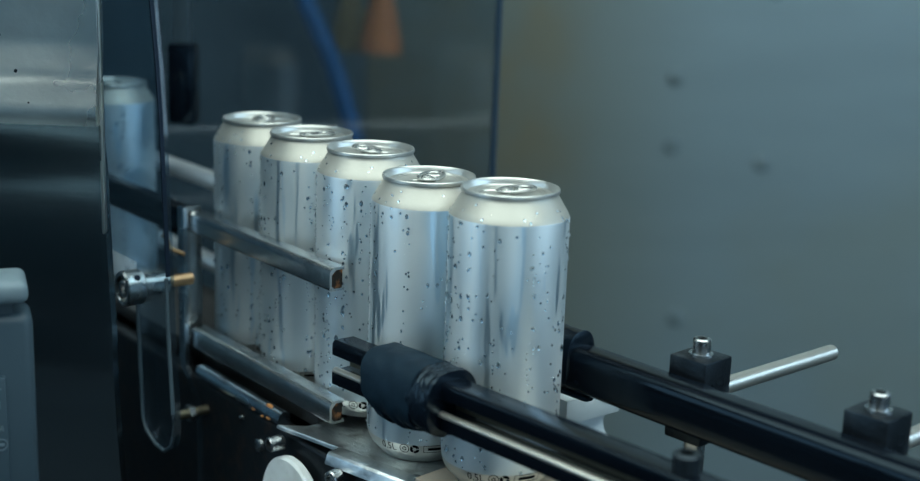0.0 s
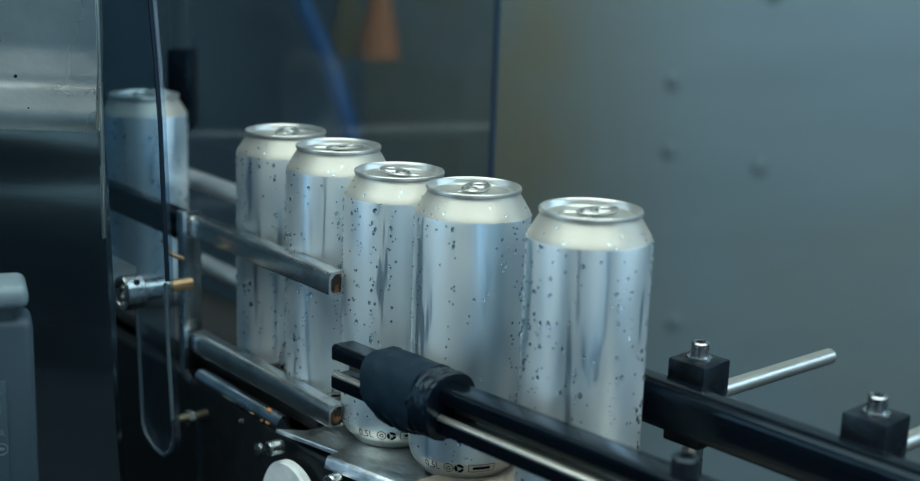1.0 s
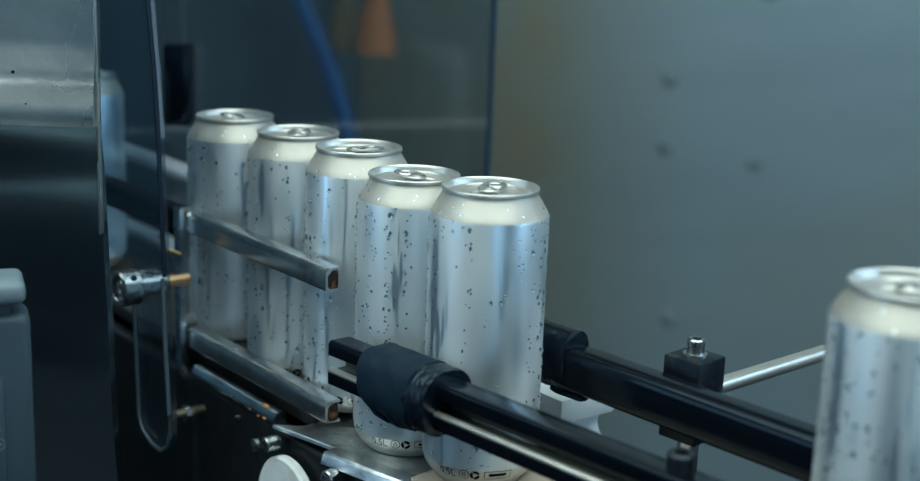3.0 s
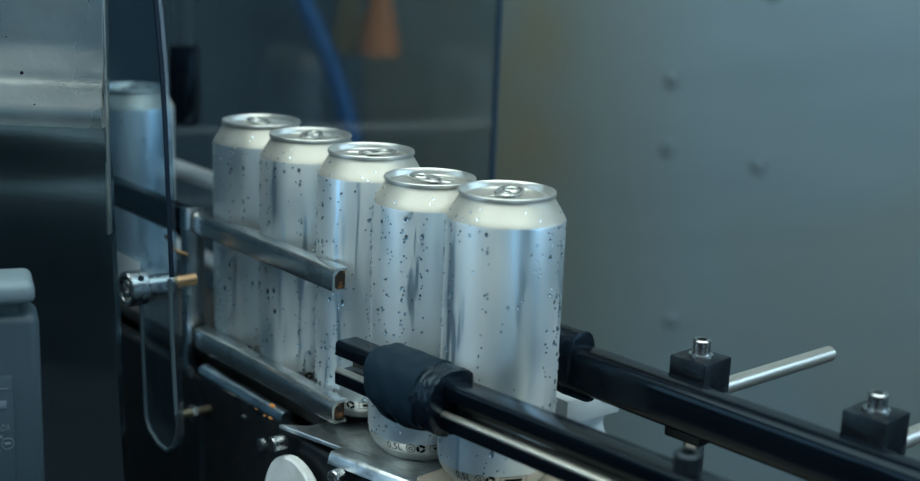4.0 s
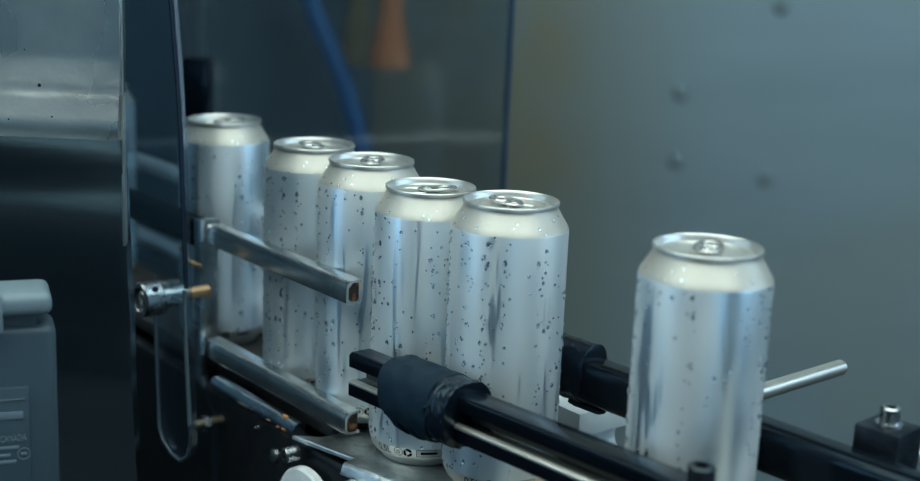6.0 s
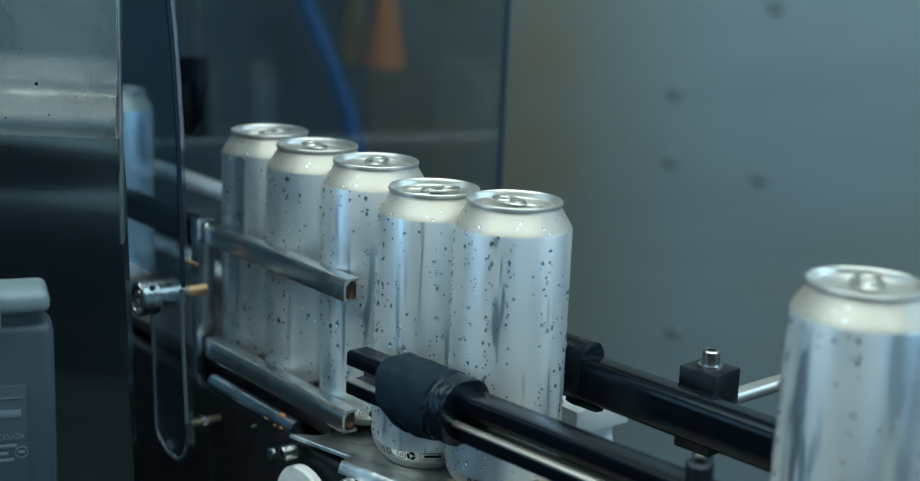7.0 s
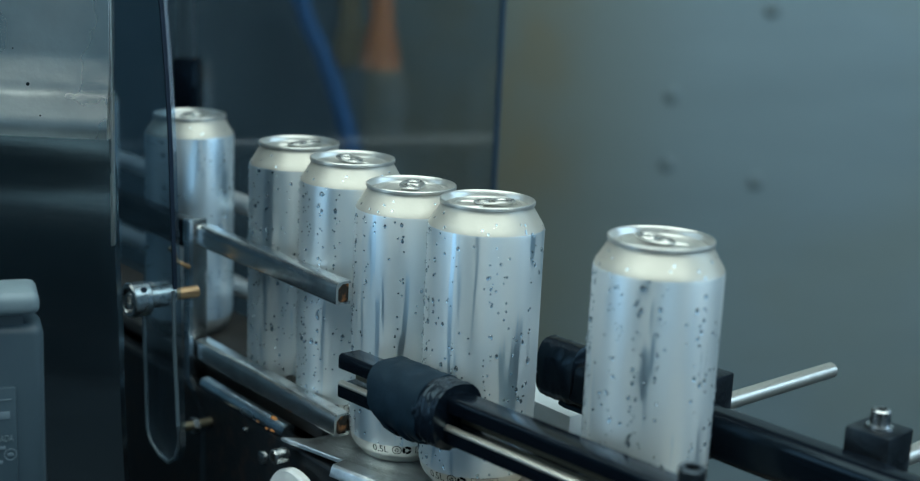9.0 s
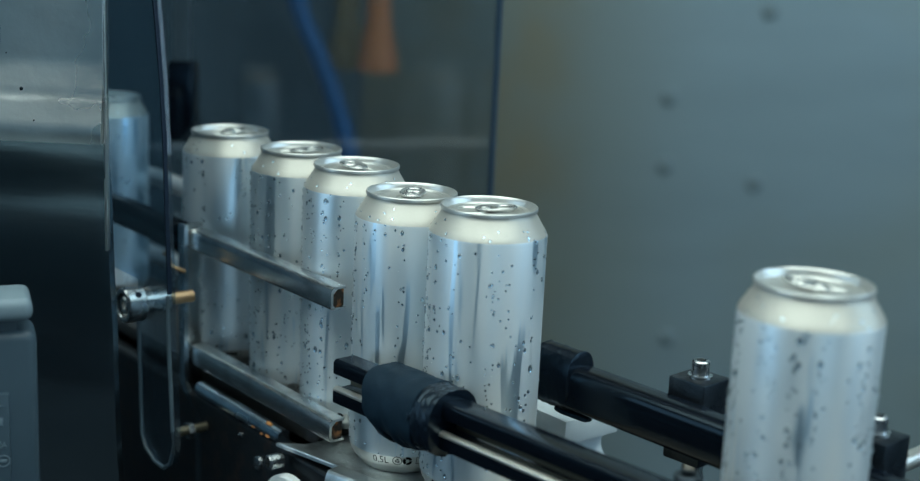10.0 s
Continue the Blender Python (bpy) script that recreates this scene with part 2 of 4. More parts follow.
BRASS = material("tarnished_brass", (0.40, 0.28, 0.16), 0.48, 1.0, 0.25, 200, 0.15, 600, 0.1, stain=(0.2, 0.13, 0.08))
MACHINE = material("machine_side_steel", (0.012, 0.015, 0.018), 0.36, 0.4, 0.3, 40, 0.2, 200, 0.15, stain=(0.10, 0.05, 0.02), stain_amount=0.14, stain_scale=90, spec=0.14)
RUST = material("rust", (0.02, 0.016, 0.012), 0.8, 0.1, 0.6, 300, 0.8, 400, 0.1, stain=(0.38, 0.16, 0.05), stain_amount=0.9, stain_scale=170)
RUSTSPOT = material("orange_rust", (0.34, 0.15, 0.04), 0.8, 0.1, 0.5, 400, 0.6, 600, 0.1)
# sheen_tint colours the highlights of these black parts a cool blue.
BLACK = material("black_rail_plastic", (0.0022, 0.0034, 0.006), 0.15, 0, 0.3, 80, 0.03, 250, 0.05, (0.2, 1, 1), spec=0.26, sheen_tint=(0.62, 0.84, 1.0))
BLOCK = material("black_block_plastic", (0.005, 0.006, 0.008), 0.30, 0, 0.3, 200, 0.25, 500, 0.10, stain=(0.05, 0.065, 0.08), stain_amount=0.3, stain_scale=120, spec=0.3, sheen_tint=(0.62, 0.84, 1.0))
TAPE = material("black_rubber_tape", (0.005, 0.011, 0.019), 0.55, 0, 0.35, 120, 0.4, 160, 0.10, stain=(0.010, 0.020, 0.033), stain_amount=0.4, stain_scale=60, spec=0.22, sheen_tint=(0.62, 0.84, 1.0))
TAPEGLOSS = material("glossy_black_tape", (0.003, 0.005, 0.009), 0.24, 0, 0.3, 120, 0.3, 140, 0.08, spec=0.36, sheen_tint=(0.62, 0.84, 1.0))
BELT = material("beige_belt", (0.42, 0.36, 0.28), 0.55, 0, 0.15, 60, 0.15, 300, 0.1, (0.3, 1, 1), (0.25, 0.22, 0.17), 0.5, 20)
BELTDARK = material("dark_belt", (0.022, 0.021, 0.019), 0.5, 0, 0.25, 60, 0.2, 300, 0.1, (0.3, 1, 1), (0.012, 0.012, 0.012), 0.5, 20)
WHITEPLASTIC = material("white_plastic", (0.62, 0.64, 0.63), 0.42, 0, 0.06, 60, 0.1, 300, 0.08, stain=(0.35, 0.34, 0.30), stain_amount=0.4, stain_scale=40)
GREYPLASTIC = material("grey_enclosure_plastic", (0.038, 0.057, 0.073), 0.38, 0, 0.05, 50, 0.12, 700, 0.05, stain=(0.028, 0.040, 0.051), stain_amount=0.3, stain_scale=20, spec=0.30)
ACRYLIC = sheet_plastic("clear_acrylic", (0.80, 0.90, 0.98), 0.84, 0.03, 0.025)
SMOKED = sheet_plastic("smoked_acrylic", (0.80, 0.85, 0.88), 0.86, 0.09, 0.10)
EDGE = material("acrylic_edge", (0.008, 0.014, 0.026), 0.5, 0, 0.3, 100, spec=0.1)
WALLSTEEL = material("wall_steel_cladding", (0.25, 0.31, 0.33), 0.42, 0.4, 0.10, 3, 0.05, 60, 0.08, (1, 1, 4), (0.25, 0.27, 0.21), 0.6, 1.2)


def patchy_tint(m, x0, x1, z_scale, tint, lo, hi):
    """Mixes a patchy brown tint into the colour of m, full at x0 and gone at x1."""
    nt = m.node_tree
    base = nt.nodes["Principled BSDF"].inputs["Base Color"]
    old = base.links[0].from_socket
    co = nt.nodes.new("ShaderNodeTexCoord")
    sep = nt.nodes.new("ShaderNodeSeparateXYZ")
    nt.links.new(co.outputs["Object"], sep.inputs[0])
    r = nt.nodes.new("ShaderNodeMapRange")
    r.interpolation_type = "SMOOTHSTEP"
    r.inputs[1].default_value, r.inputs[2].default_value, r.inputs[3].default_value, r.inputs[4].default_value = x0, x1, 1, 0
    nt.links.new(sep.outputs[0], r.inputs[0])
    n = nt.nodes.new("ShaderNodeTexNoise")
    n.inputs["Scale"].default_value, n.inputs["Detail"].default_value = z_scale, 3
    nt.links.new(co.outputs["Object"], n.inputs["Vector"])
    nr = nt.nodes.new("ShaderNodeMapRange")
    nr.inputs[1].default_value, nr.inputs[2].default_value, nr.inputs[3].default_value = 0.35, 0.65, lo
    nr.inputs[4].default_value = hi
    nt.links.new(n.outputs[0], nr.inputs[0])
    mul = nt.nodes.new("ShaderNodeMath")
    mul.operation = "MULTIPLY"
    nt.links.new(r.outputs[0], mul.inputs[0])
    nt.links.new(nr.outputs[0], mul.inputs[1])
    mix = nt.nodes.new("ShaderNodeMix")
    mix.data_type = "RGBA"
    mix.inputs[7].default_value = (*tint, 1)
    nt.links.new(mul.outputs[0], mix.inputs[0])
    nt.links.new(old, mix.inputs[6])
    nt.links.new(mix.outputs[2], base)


patchy_tint(WALLSTEEL, 0.05, 0.52, 1.6, (0.185, 0.190, 0.148), 0.75, 1.0)
patchy_tint(WALLSTEEL, 0.10, 0.28, 7.0, (0.24, 0.18, 0.07), 0.0, 0.42)
WALLPAINT = material("blue_grey_wall_paint", (0.085, 0.14, 0.19), 0.6, 0, 0.06, 4, 0.1, 80)
CEILPAINT = material("ceiling_paint", (0.55, 0.57, 0.58), 0.7, 0, 0.05, 4, 0.1, 80)
FLOOR = material("dark_resin_floor", (0.012, 0.016, 0.020), 0.55, 0, 0.15, 5, 0.1, 80, stain=(0.009, 0.011, 0.014), stain_scale=2, spec=0.15)
HOSE = material("blue_hose_plastic", (0.016, 0.075, 0.22), 0.4, 0, 0.15, 60)
ORANGE = material("orange_plastic", (0.36, 0.125, 0.025), 0.5, 0, 0.15, 40)
DARKMACHINE = material("dark_machine_paint", (0.046, 0.064, 0.075), 0.5, 0, 0.3, 6, 0.1, 60)
EDGEBLUE = material("edge_strip_blue", (0.012, 0.030, 0.06), 0.4, 0, 0.2, 60)
FROST = material("frosted_edge", (0.042, 0.060, 0.074), 0.4, 0, 0.2, 60)
DARKPANEL = material("dark_blued_steel", (0.032, 0.040, 0.048), 0.34, 0.8, 0.2, 40, 0.06, 200, 0.08, (1, 1, 8), spec=0.3)
ROD = material("satin_rod_steel", (0.62, 0.64, 0.65), 0.38, 0.8, 0.08, 60)
OLIVE = material("olive_plastic", (0.15, 0.105, 0.03), 0.5, 0, 0.15, 40)
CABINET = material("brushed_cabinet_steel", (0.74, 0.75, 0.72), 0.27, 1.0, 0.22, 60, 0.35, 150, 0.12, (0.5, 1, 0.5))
# Cabinet steel again, with the dark it would reflect put into the colour.
SHADEDSTEEL = material("cabinet_steel_shaded", (0.30, 0.35, 0.38), 0.22, 1.0, 0.14, 70, 0.10, 200, 0.06, (0.16, 1, 1))
WEBSTEEL = material("olive_web_steel", (0.20, 0.175, 0.12), 0.34, 0.9, 0.2, 90, 0.05, 300, 0.08, (0.2, 1, 1))
# Worn steel whose base colour includes the blue light it reflects.
BLUELIT = material("worn_steel_bluelit", (0.55, 0.64, 0.72), 0.26, 1.0, 0.25, 70, 0.12, 260, 0.12, (0.3, 1, 1), (0.10, 0.12, 0.14), 0.6, 45)
# Enclosure plastic made paler where cover, latch and lettering catch the light.
LITPLASTIC = material("lit_enclosure_plastic", (0.12, 0.155, 0.175), 0.40, 0, 0.06, 50, 0.12, 700, 0.05, spec=0.3)
SCUFF = material("scuffed_plate_steel", (0.62, 0.65, 0.66), 0.34, 1.0, 0.30, 120, 0.45, 330, 0.16, (0.5, 1, 1), (0.20, 0.21, 0.21), 0.75, 55)
# Raised marks in a lighter grey: their edge highlights are in the colour.
LITGREY = material("lit_moulding", (0.10, 0.13, 0.155), 0.4, 0, 0.1, 100)
WETMETAL = material("wet_aluminium", (0.55, 0.635, 0.69), 0.235, 0.92, 0.03, 100, 0, 100, 0.02)
WEAR = material("wear_block_plastic", (0.44, 0.48, 0.49), 0.45, 0, 0.06, 60, 0.1, 300, 0.08, stain=(0.30, 0.31, 0.30), stain_amount=0.4, stain_scale=40)
RIVET = material("wall_rivet_steel", (0.175, 0.215, 0.23), 0.6, 0.25, 0.1, 50, spec=0.2)
GLOW = bpy.data.materials.new("lamp_glow")
GLOW.use_nodes = True
GLOW.node_tree.nodes["Principled BSDF"].inputs["Emission Color"].default_value = (1, 0.95, 0.82, 1)
GLOW.node_tree.nodes["Principled BSDF"].inputs["Emission Strength"].default_value = 2


# ---- mesh helpers ----
def thing(name, m, label, category, group="", kind=""):
    ob = new(name)
    ob.empty_display_size = 0.02
    ob.matrix_world = m
    return tagged(ob, label, category, group, kind)


def mesh_of(name, bm, mat, smooth=35):
    bmesh.ops.recalc_face_normals(bm, faces=bm.faces)
    me = bpy.data.meshes.new(name)
    for f in bm.faces:
        f.smooth = True
    limit = radians(smooth)
    for e in bm.edges:
        e.smooth = len(e.link_faces) == 2 and e.calc_face_angle(0) < limit
    bm.to_mesh(me)
    bm.free()
    me.materials.append(mat)
    return me


def part(name, bm, mat, parent, label="", m=None, smooth=35):
    ob = new(name, mesh_of(name, bm, mat, smooth))
    ob.parent = parent
    if m is not None:
        ob.matrix_basis = m
    return tagged(ob, label)


def solid(name, bm, mat, m, label, category="", kind="", group=""):
    ob = new(name, mesh_of(name, bm, mat))
    ob.matrix_world = m
    return tagged(ob, label, category, group, kind)


def add_box(bm, x0, x1, y0, y1, z0, z1, bevel=0.0, seg=2):
    vs = [bm.verts.new((x, y, z)) for x in (x0, x1) for y in (y0, y1) for z in (z0, z1)]
    fs = [bm.faces.new([vs[i] for i in q]) for q in
          ((0, 1, 3, 2), (4, 6, 7, 5), (0, 4, 5, 1), (2, 3, 7, 6), (0, 2, 6, 4), (1, 5, 7, 3))]
    if bevel:
        es = list({e for f in fs for e in f.edges})
        bmesh.ops.bevel(bm, geom=es, offset=bevel, segments=seg, affect="EDGES", profile=0.5)
    return bm


def box(*a, **k):
    return add_box(bmesh.new(), *a, **k)


def prism(points, x0, x1, bevel=0.0, seg=2):
    """A profile of (y, z) points carried along x."""
    bm = bmesh.new()
    a = [bm.verts.new((x0, y, z)) for y, z in points]
    b = [bm.verts.new((x1, y, z)) for y, z in points]
    n = len(points)
    bm.faces.new(a)
    bm.faces.new(b[::-1])
    for i in range(n):
        bm.faces.new((a[i], b[i], b[(i + 1) % n], a[(i + 1) % n]))
    if bevel:
        bmesh.ops.recalc_face_normals(bm, faces=bm.faces)
        bmesh.ops.bevel(bm, geom=list(bm.edges), offset=bevel, segments=seg, affect="EDGES", profile=0.5)
    return bm


def lathe(profile, seg=64, close=False):
    """Turned about z from (radius, height) points."""
    bm = bmesh.new()
    rings = []
    for r, z in profile:
        if r < 1e-6:
            rings.append([bm.verts.new((0, 0, z))])
        else:
            rings.append([bm.verts.new((r * math.cos(2 * math.pi * i / seg), r * math.sin(2 * math.pi * i / seg), z)) for i in range(seg)])
    pairs = list(zip(rings[:-1], rings[1:])) + ([(rings[-1], rings[0])] if close else [])
    for a, b in pairs:
        for i in range(seg):
            j = (i + 1) % seg
            if len(a) == 1 and len(b) > 1:
                bm.faces.new((a[0], b[i], b[j]))
            elif len(b) == 1 and len(a) > 1:
                bm.faces.new((a[i], a[j], b[0]))
            elif len(a) > 1:
                bm.faces.new((a[i], a[j], b[j], b[i]))
    return bm


def rod(r, length, chamfer=0.0006, seg=24):
    return lathe([(0, 0), (r - chamfer, 0), (r, chamfer), (r, length - chamfer), (r - chamfer, length), (0, length)], seg)


def socket_head(r, h, seg=32):
    """A cap screw's head with its hexagon socket."""
    bm = lathe([(0, 0), (r, 0), (r, h - 0.0008), (r - 0.0008, h), (r * 0.55, h)], seg)
    top = [v for v in bm.verts if abs(v.co.z - h) < 1e-7 and v.co.xy.length < r * 0.6]
    for v in top:
        a = math.atan2(v.co.y, v.co.x)
        k = r * 0.52 / math.cos((a % (math.pi / 3)) - math.pi / 6)
        v.co.x, v.co.y = k * math.cos(a), k * math.sin(a)
    edges = [e for e in bm.edges if e.verts[0] in top and e.verts[1] in top]
    got = bmesh.ops.extrude_edge_only(bm, edges=edges)
    low = [g for g in got["geom"] if isinstance(g, bmesh.types.BMVert)]
    for v in low:
        v.co.z -= h * 0.55
    bmesh.ops.contextual_create(bm, geom=[e for e in bm.edges if e.verts[0] in low and e.verts[1] in low])
    return bm


def tube(points, r, seg=12):
    bm = bmesh.new()
    pts = [Vector(p) for p in points]
    rings = []
    for i, p in enumerate(pts):
        d = (pts[min(i + 1, len(pts) - 1)] - pts[max(i - 1, 0)]).normalized()
        q = d.to_track_quat("Z", "Y")
        rings.append([bm.verts.new(p + q @ Vector((r * math.cos(2 * math.pi * k / seg), r * math.sin(2 * math.pi * k / seg), 0))) for k in range(seg)])
    for a, b in zip(rings[:-1], rings[1:]):
        for k in range(seg):
            bm.faces.new((a[k], a[(k + 1) % seg], b[(k + 1) % seg], b[k]))
    bm.faces.new(rings[0][::-1])
    bm.faces.new(rings[-1])
    return bm


def letters(text, size, depth=0.0):
    cu = bpy.data.curves.new("tmp_text", "FONT")
    cu.body, cu.size, cu.extrude, cu.resolution_u = text, size, depth, 3
    ob = bpy.data.objects.new("tmp_text", cu)
    me = bpy.data.meshes.new_from_object(ob)
    bm = bmesh.new()
    bm.from_mesh(me)
    bpy.data.objects.remove(ob)
    bpy.data.meshes.remove(me)
    return bm


# ---- the room ----
def room():
    x0, x1, y0, y1, z0, z1 = -3.0, 3.0, -3.0, 2.65, -0.95, 2.2
    solid("floor", box(x0, x1, y0, y1, z0 - 0.1, z0), FLOOR, Matrix(), "dark resin factory floor", "floor", "structure")
    solid("ceiling", box(x0, x1, y0, y1, z1, z1 + 0.1), CEILPAINT, Matrix(), "pale painted factory ceiling", "ceiling", "structure")
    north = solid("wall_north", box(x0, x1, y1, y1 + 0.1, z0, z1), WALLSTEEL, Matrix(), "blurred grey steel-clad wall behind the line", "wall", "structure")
    solid("wall_south", box(x0, x1, y0 - 0.1, y0, z0, z1), WALLPAINT, Matrix(), "blue-grey painted wall", "wall", "structure")
    solid("wall_east", box(x1, x1 + 0.1, y0 - 0.1, y1 + 0.1, z0, z1), WALLPAINT, Matrix(), "blue-grey painted wall", "wall", "structure")
    solid("wall_west", box(x0 - 0.1, x0, y0 - 0.1, y1 + 0.1, z0, z1), WALLPAINT, Matrix(), "blue-grey painted wall", "wall", "structure")
    for x, z in ((0.404, -0.123), (0.584, -0.151), (0.402, 0.013), (0.437, -0.478), (0.584, 0.189)):
        part("rivet", lathe([(0.017, 0), (0.016, 0.004), (0.009, 0.007), (0, 0.008)], 20), RIVET, north, "dull wall rivet", pose(x, y1, z, 90))
    for x in (-1.75, -0.2, 1.35):
        light = thing("ceiling_light", pose(x, -0.20, 2.2), "white ceiling light panel over the line", "ceiling light", "ceiling lights")
        part("housing", box(-0.75, 0.75, -1.5, 1.5, -0.05, 0.0, bevel=0.005), WHITEPLASTIC, light)
        part("diffuser", box(-0.72, 0.72, -1.47, 1.47, -0.06, -0.05), GLOW, light, "glowing diffuser")


room()


# ---- conveyor ----
def conveyor():
    up = thing("infeed_conveyor", LINE, "infeed conveyor with dark worn belt under the cans", "conveyor")
    part("belt", box(-1.6, -0.119, -0.036, 0.046, -0.008, 0.002, bevel=0.001), BELTDARK, up, "dark worn conveyor belt")
    part("side_plate", prism([(-0.052, -0.55), (-0.052, -0.0125), (-0.0505, -0.0105), (-0.04, -0.0105), (-0.04, -0.55)], -1.6, 0.02, 0.0008), MACHINE, up, "dark steel side plate with rust specks")
    lip = [(-0.0480 + 0.0052 * math.cos(math.pi * (0.30 + 1.05 * k / 10)), -0.0056 + 0.0052 * math.sin(math.pi * (0.30 + 1.05 * k / 10))) for k in range(11)]
    lip_part = part("top_flange", prism(lip + [(-0.0445, -0.0100), (-0.0442, -0.0030)], -0.250, -0.139), BLUELIT, up, "worn steel rolled flange, tinted with reflected blue light")
    for x, y, z, r in ((-0.1545, -0.0500, -0.0010, 0.0030), (-0.1520, -0.0526, -0.0078, 0.0022), (-0.1705, -0.0525, -0.0072, 0.0020), (-0.1600, -0.0524, -0.0090, 0.0014)):
        bm = bmesh.new()
        bmesh.ops.create_icosphere(bm, subdivisions=2, radius=r, matrix=Matrix.Diagonal((1.3, 0.35, 0.55, 1)))
        part("rust_spot", bm, RUSTSPOT, lip_part, "orange rust spot", pose(x, y, z, -25))
    part("back_plate", box(-1.6, 0.02, 0.05, 0.054, -0.55, -0.012), MACHINE, up)
    for x, z in ((-0.163, -0.0300), (-0.186, -0.0180), (-0.150, -0.075), (-0.085, -0.060)):
        part("bolt_head", lathe([(0, 0), (0.0048 if z < -0.02 else 0.0016, 0), (0.0044 if z < -0.02 else 0.0014, 0.0022), (0, 0.0032)], 20), CHROME, up, "small domed steel bolt head", pose(x, -0.052, z, 90))

    out = thing("outfeed_conveyor", EXIT, "outfeed conveyor with pale beige belt", "conveyor")
    part("belt", box(-0.012, 1.4, -0.038, 0.042, -0.010, 0.001, bevel=0.001), BELT, out, "pale beige conveyor belt")
    part("side_plate", box(-0.01, 1.4, -0.046, -0.040, -0.5, -0.012, bevel=0.001), MACHINE, out)
    part("back_plate", box(-0.01, 1.4, 0.044, 0.050, -0.5, -0.012, bevel=0.001), MACHINE, out)

    plate = thing("transfer_plate", LINE, "dark scuffed steel transfer plate between the two belts", "transfer plate")
    bm = bmesh.new()
    outline = ((-0.130, -0.060), (-0.020, -0.036), (-0.014, -0.030), (-0.014, 0.045), (-0.116, 0.045), (-0.116, -0.046))
    lo = [bm.verts.new((x, y, -0.0062)) for x, y in outline]
    hi = [bm.verts.new((x, y, -0.0032)) for x, y in outline]
    bm.faces.new(lo[::-1])
    bm.faces.new(hi)
    for i in range(len(lo)):
        j = (i + 1) % len(lo)
        bm.faces.new((lo[i], lo[j], hi[j], hi[i]))
    bmesh.ops.bevel(bm, geom=list(bm.edges), offset=0.0006, segments=2, affect="EDGES")
    part("plate", bm, SCUFF, plate)
    scuffs = bmesh.new()
    rnd = random.Random(8)
    for i in range(34):
        u = rnd.random()
        x, y = -0.118 + 0.094 * u, -0.050 + 0.022 * u + abs(rnd.gauss(0, 0.010))
        add_box(scuffs, x, x + rnd.uniform(0.0003, 0.0016), y, y + rnd.uniform(0.0002, 0.0004), -0.0034, -0.0031)
    tagged(part("scuffs", scuffs, ROD, plate, "pale scuff marks"), kind="stuff")
    bracket = prism([(0.010, 0.0015), (0.0, 0.0015), (-0.0015, 0), (-0.0035, -0.0055), (-0.0020, -0.0058), (0.0, -0.0004), (0.010, 0)], -0.006, 0.075, 0.0003)
    br = part("bracket", bracket, SCUFF, plate, "bent steel bracket", pose(-0.068, -0.056, -0.004, 0, 0, 12))
    part("cap_screw", socket_head(0.0050, 0.007), CHROME, br, "steel cap screw", pose(0.006, -0.004, -0.0095, 90))
    part("cap_screw", socket_head(0.0049, 0.010), CHROME, plate, "steel cap screw", pose(-0.126, -0.058, -0.014, 90))

    disc = thing("plastic_disc", LINE @ pose(-0.112, -0.056, -0.052, 90), "round white plastic end disc on the conveyor side", "disc")
    part("disc", lathe([(0, 0), (0.031, 0), (0.032, 0.001), (0.032, 0.005), (0.0305, 0.0065), (0, 0.0065)], 48), WHITEPLASTIC, disc)

    wear = thing("wear_block", LINE, "pale grey plastic wear block with a notched end", "wear block")
    side = [(-0.09, -0.016), (0.004, -0.016), (0.004, -0.006)]
    side += [(0.003 - 0.010 * math.sin(math.pi * k / 9), 0.004 - 0.010 * math.cos(math.pi * k / 9)) for k in range(1, 9)]
    side += [(0.006, 0.0145), (0.006, 0.030), (-0.09, 0.030)]
    bm = prism([(-x, z) for x, z in side], 0.060, 0.105, 0.0006)
    bmesh.ops.rotate(bm, cent=(0, 0, 0), matrix=Matrix.Rotation(math.pi / 2, 3, "Z"), verts=bm.verts)
    part("block", bm, WEAR, wear)


conveyor()


# ---- guide rails ----
def c_channel(y0, y1, z0, z1, t, r=0.0046, low=0.0016, steps=6):
    """Open to the back, rounded in front: wide above, tight below."""
    pts = [(y1, z0)]
    for k in range(steps + 1):
        a = math.pi * 0.5 * k / steps
        pts.append((y0 + low - low * math.sin(a), z0 + low - low * math.cos(a)))
    for k in range(steps + 1):
        a = math.pi * 0.5 * k / steps
        pts.append((y0 + r - r * math.cos(a), z1 - r + r * math.sin(a)))
    pts += [(y1, z1), (y1, z1 - t), (y0 + r, z1 - t), (y0 + t, z1 - r), (y0 + t, z0 + low + t), (y0 + low + t, z0 + t), (y1, z0 + t)]
    return pts


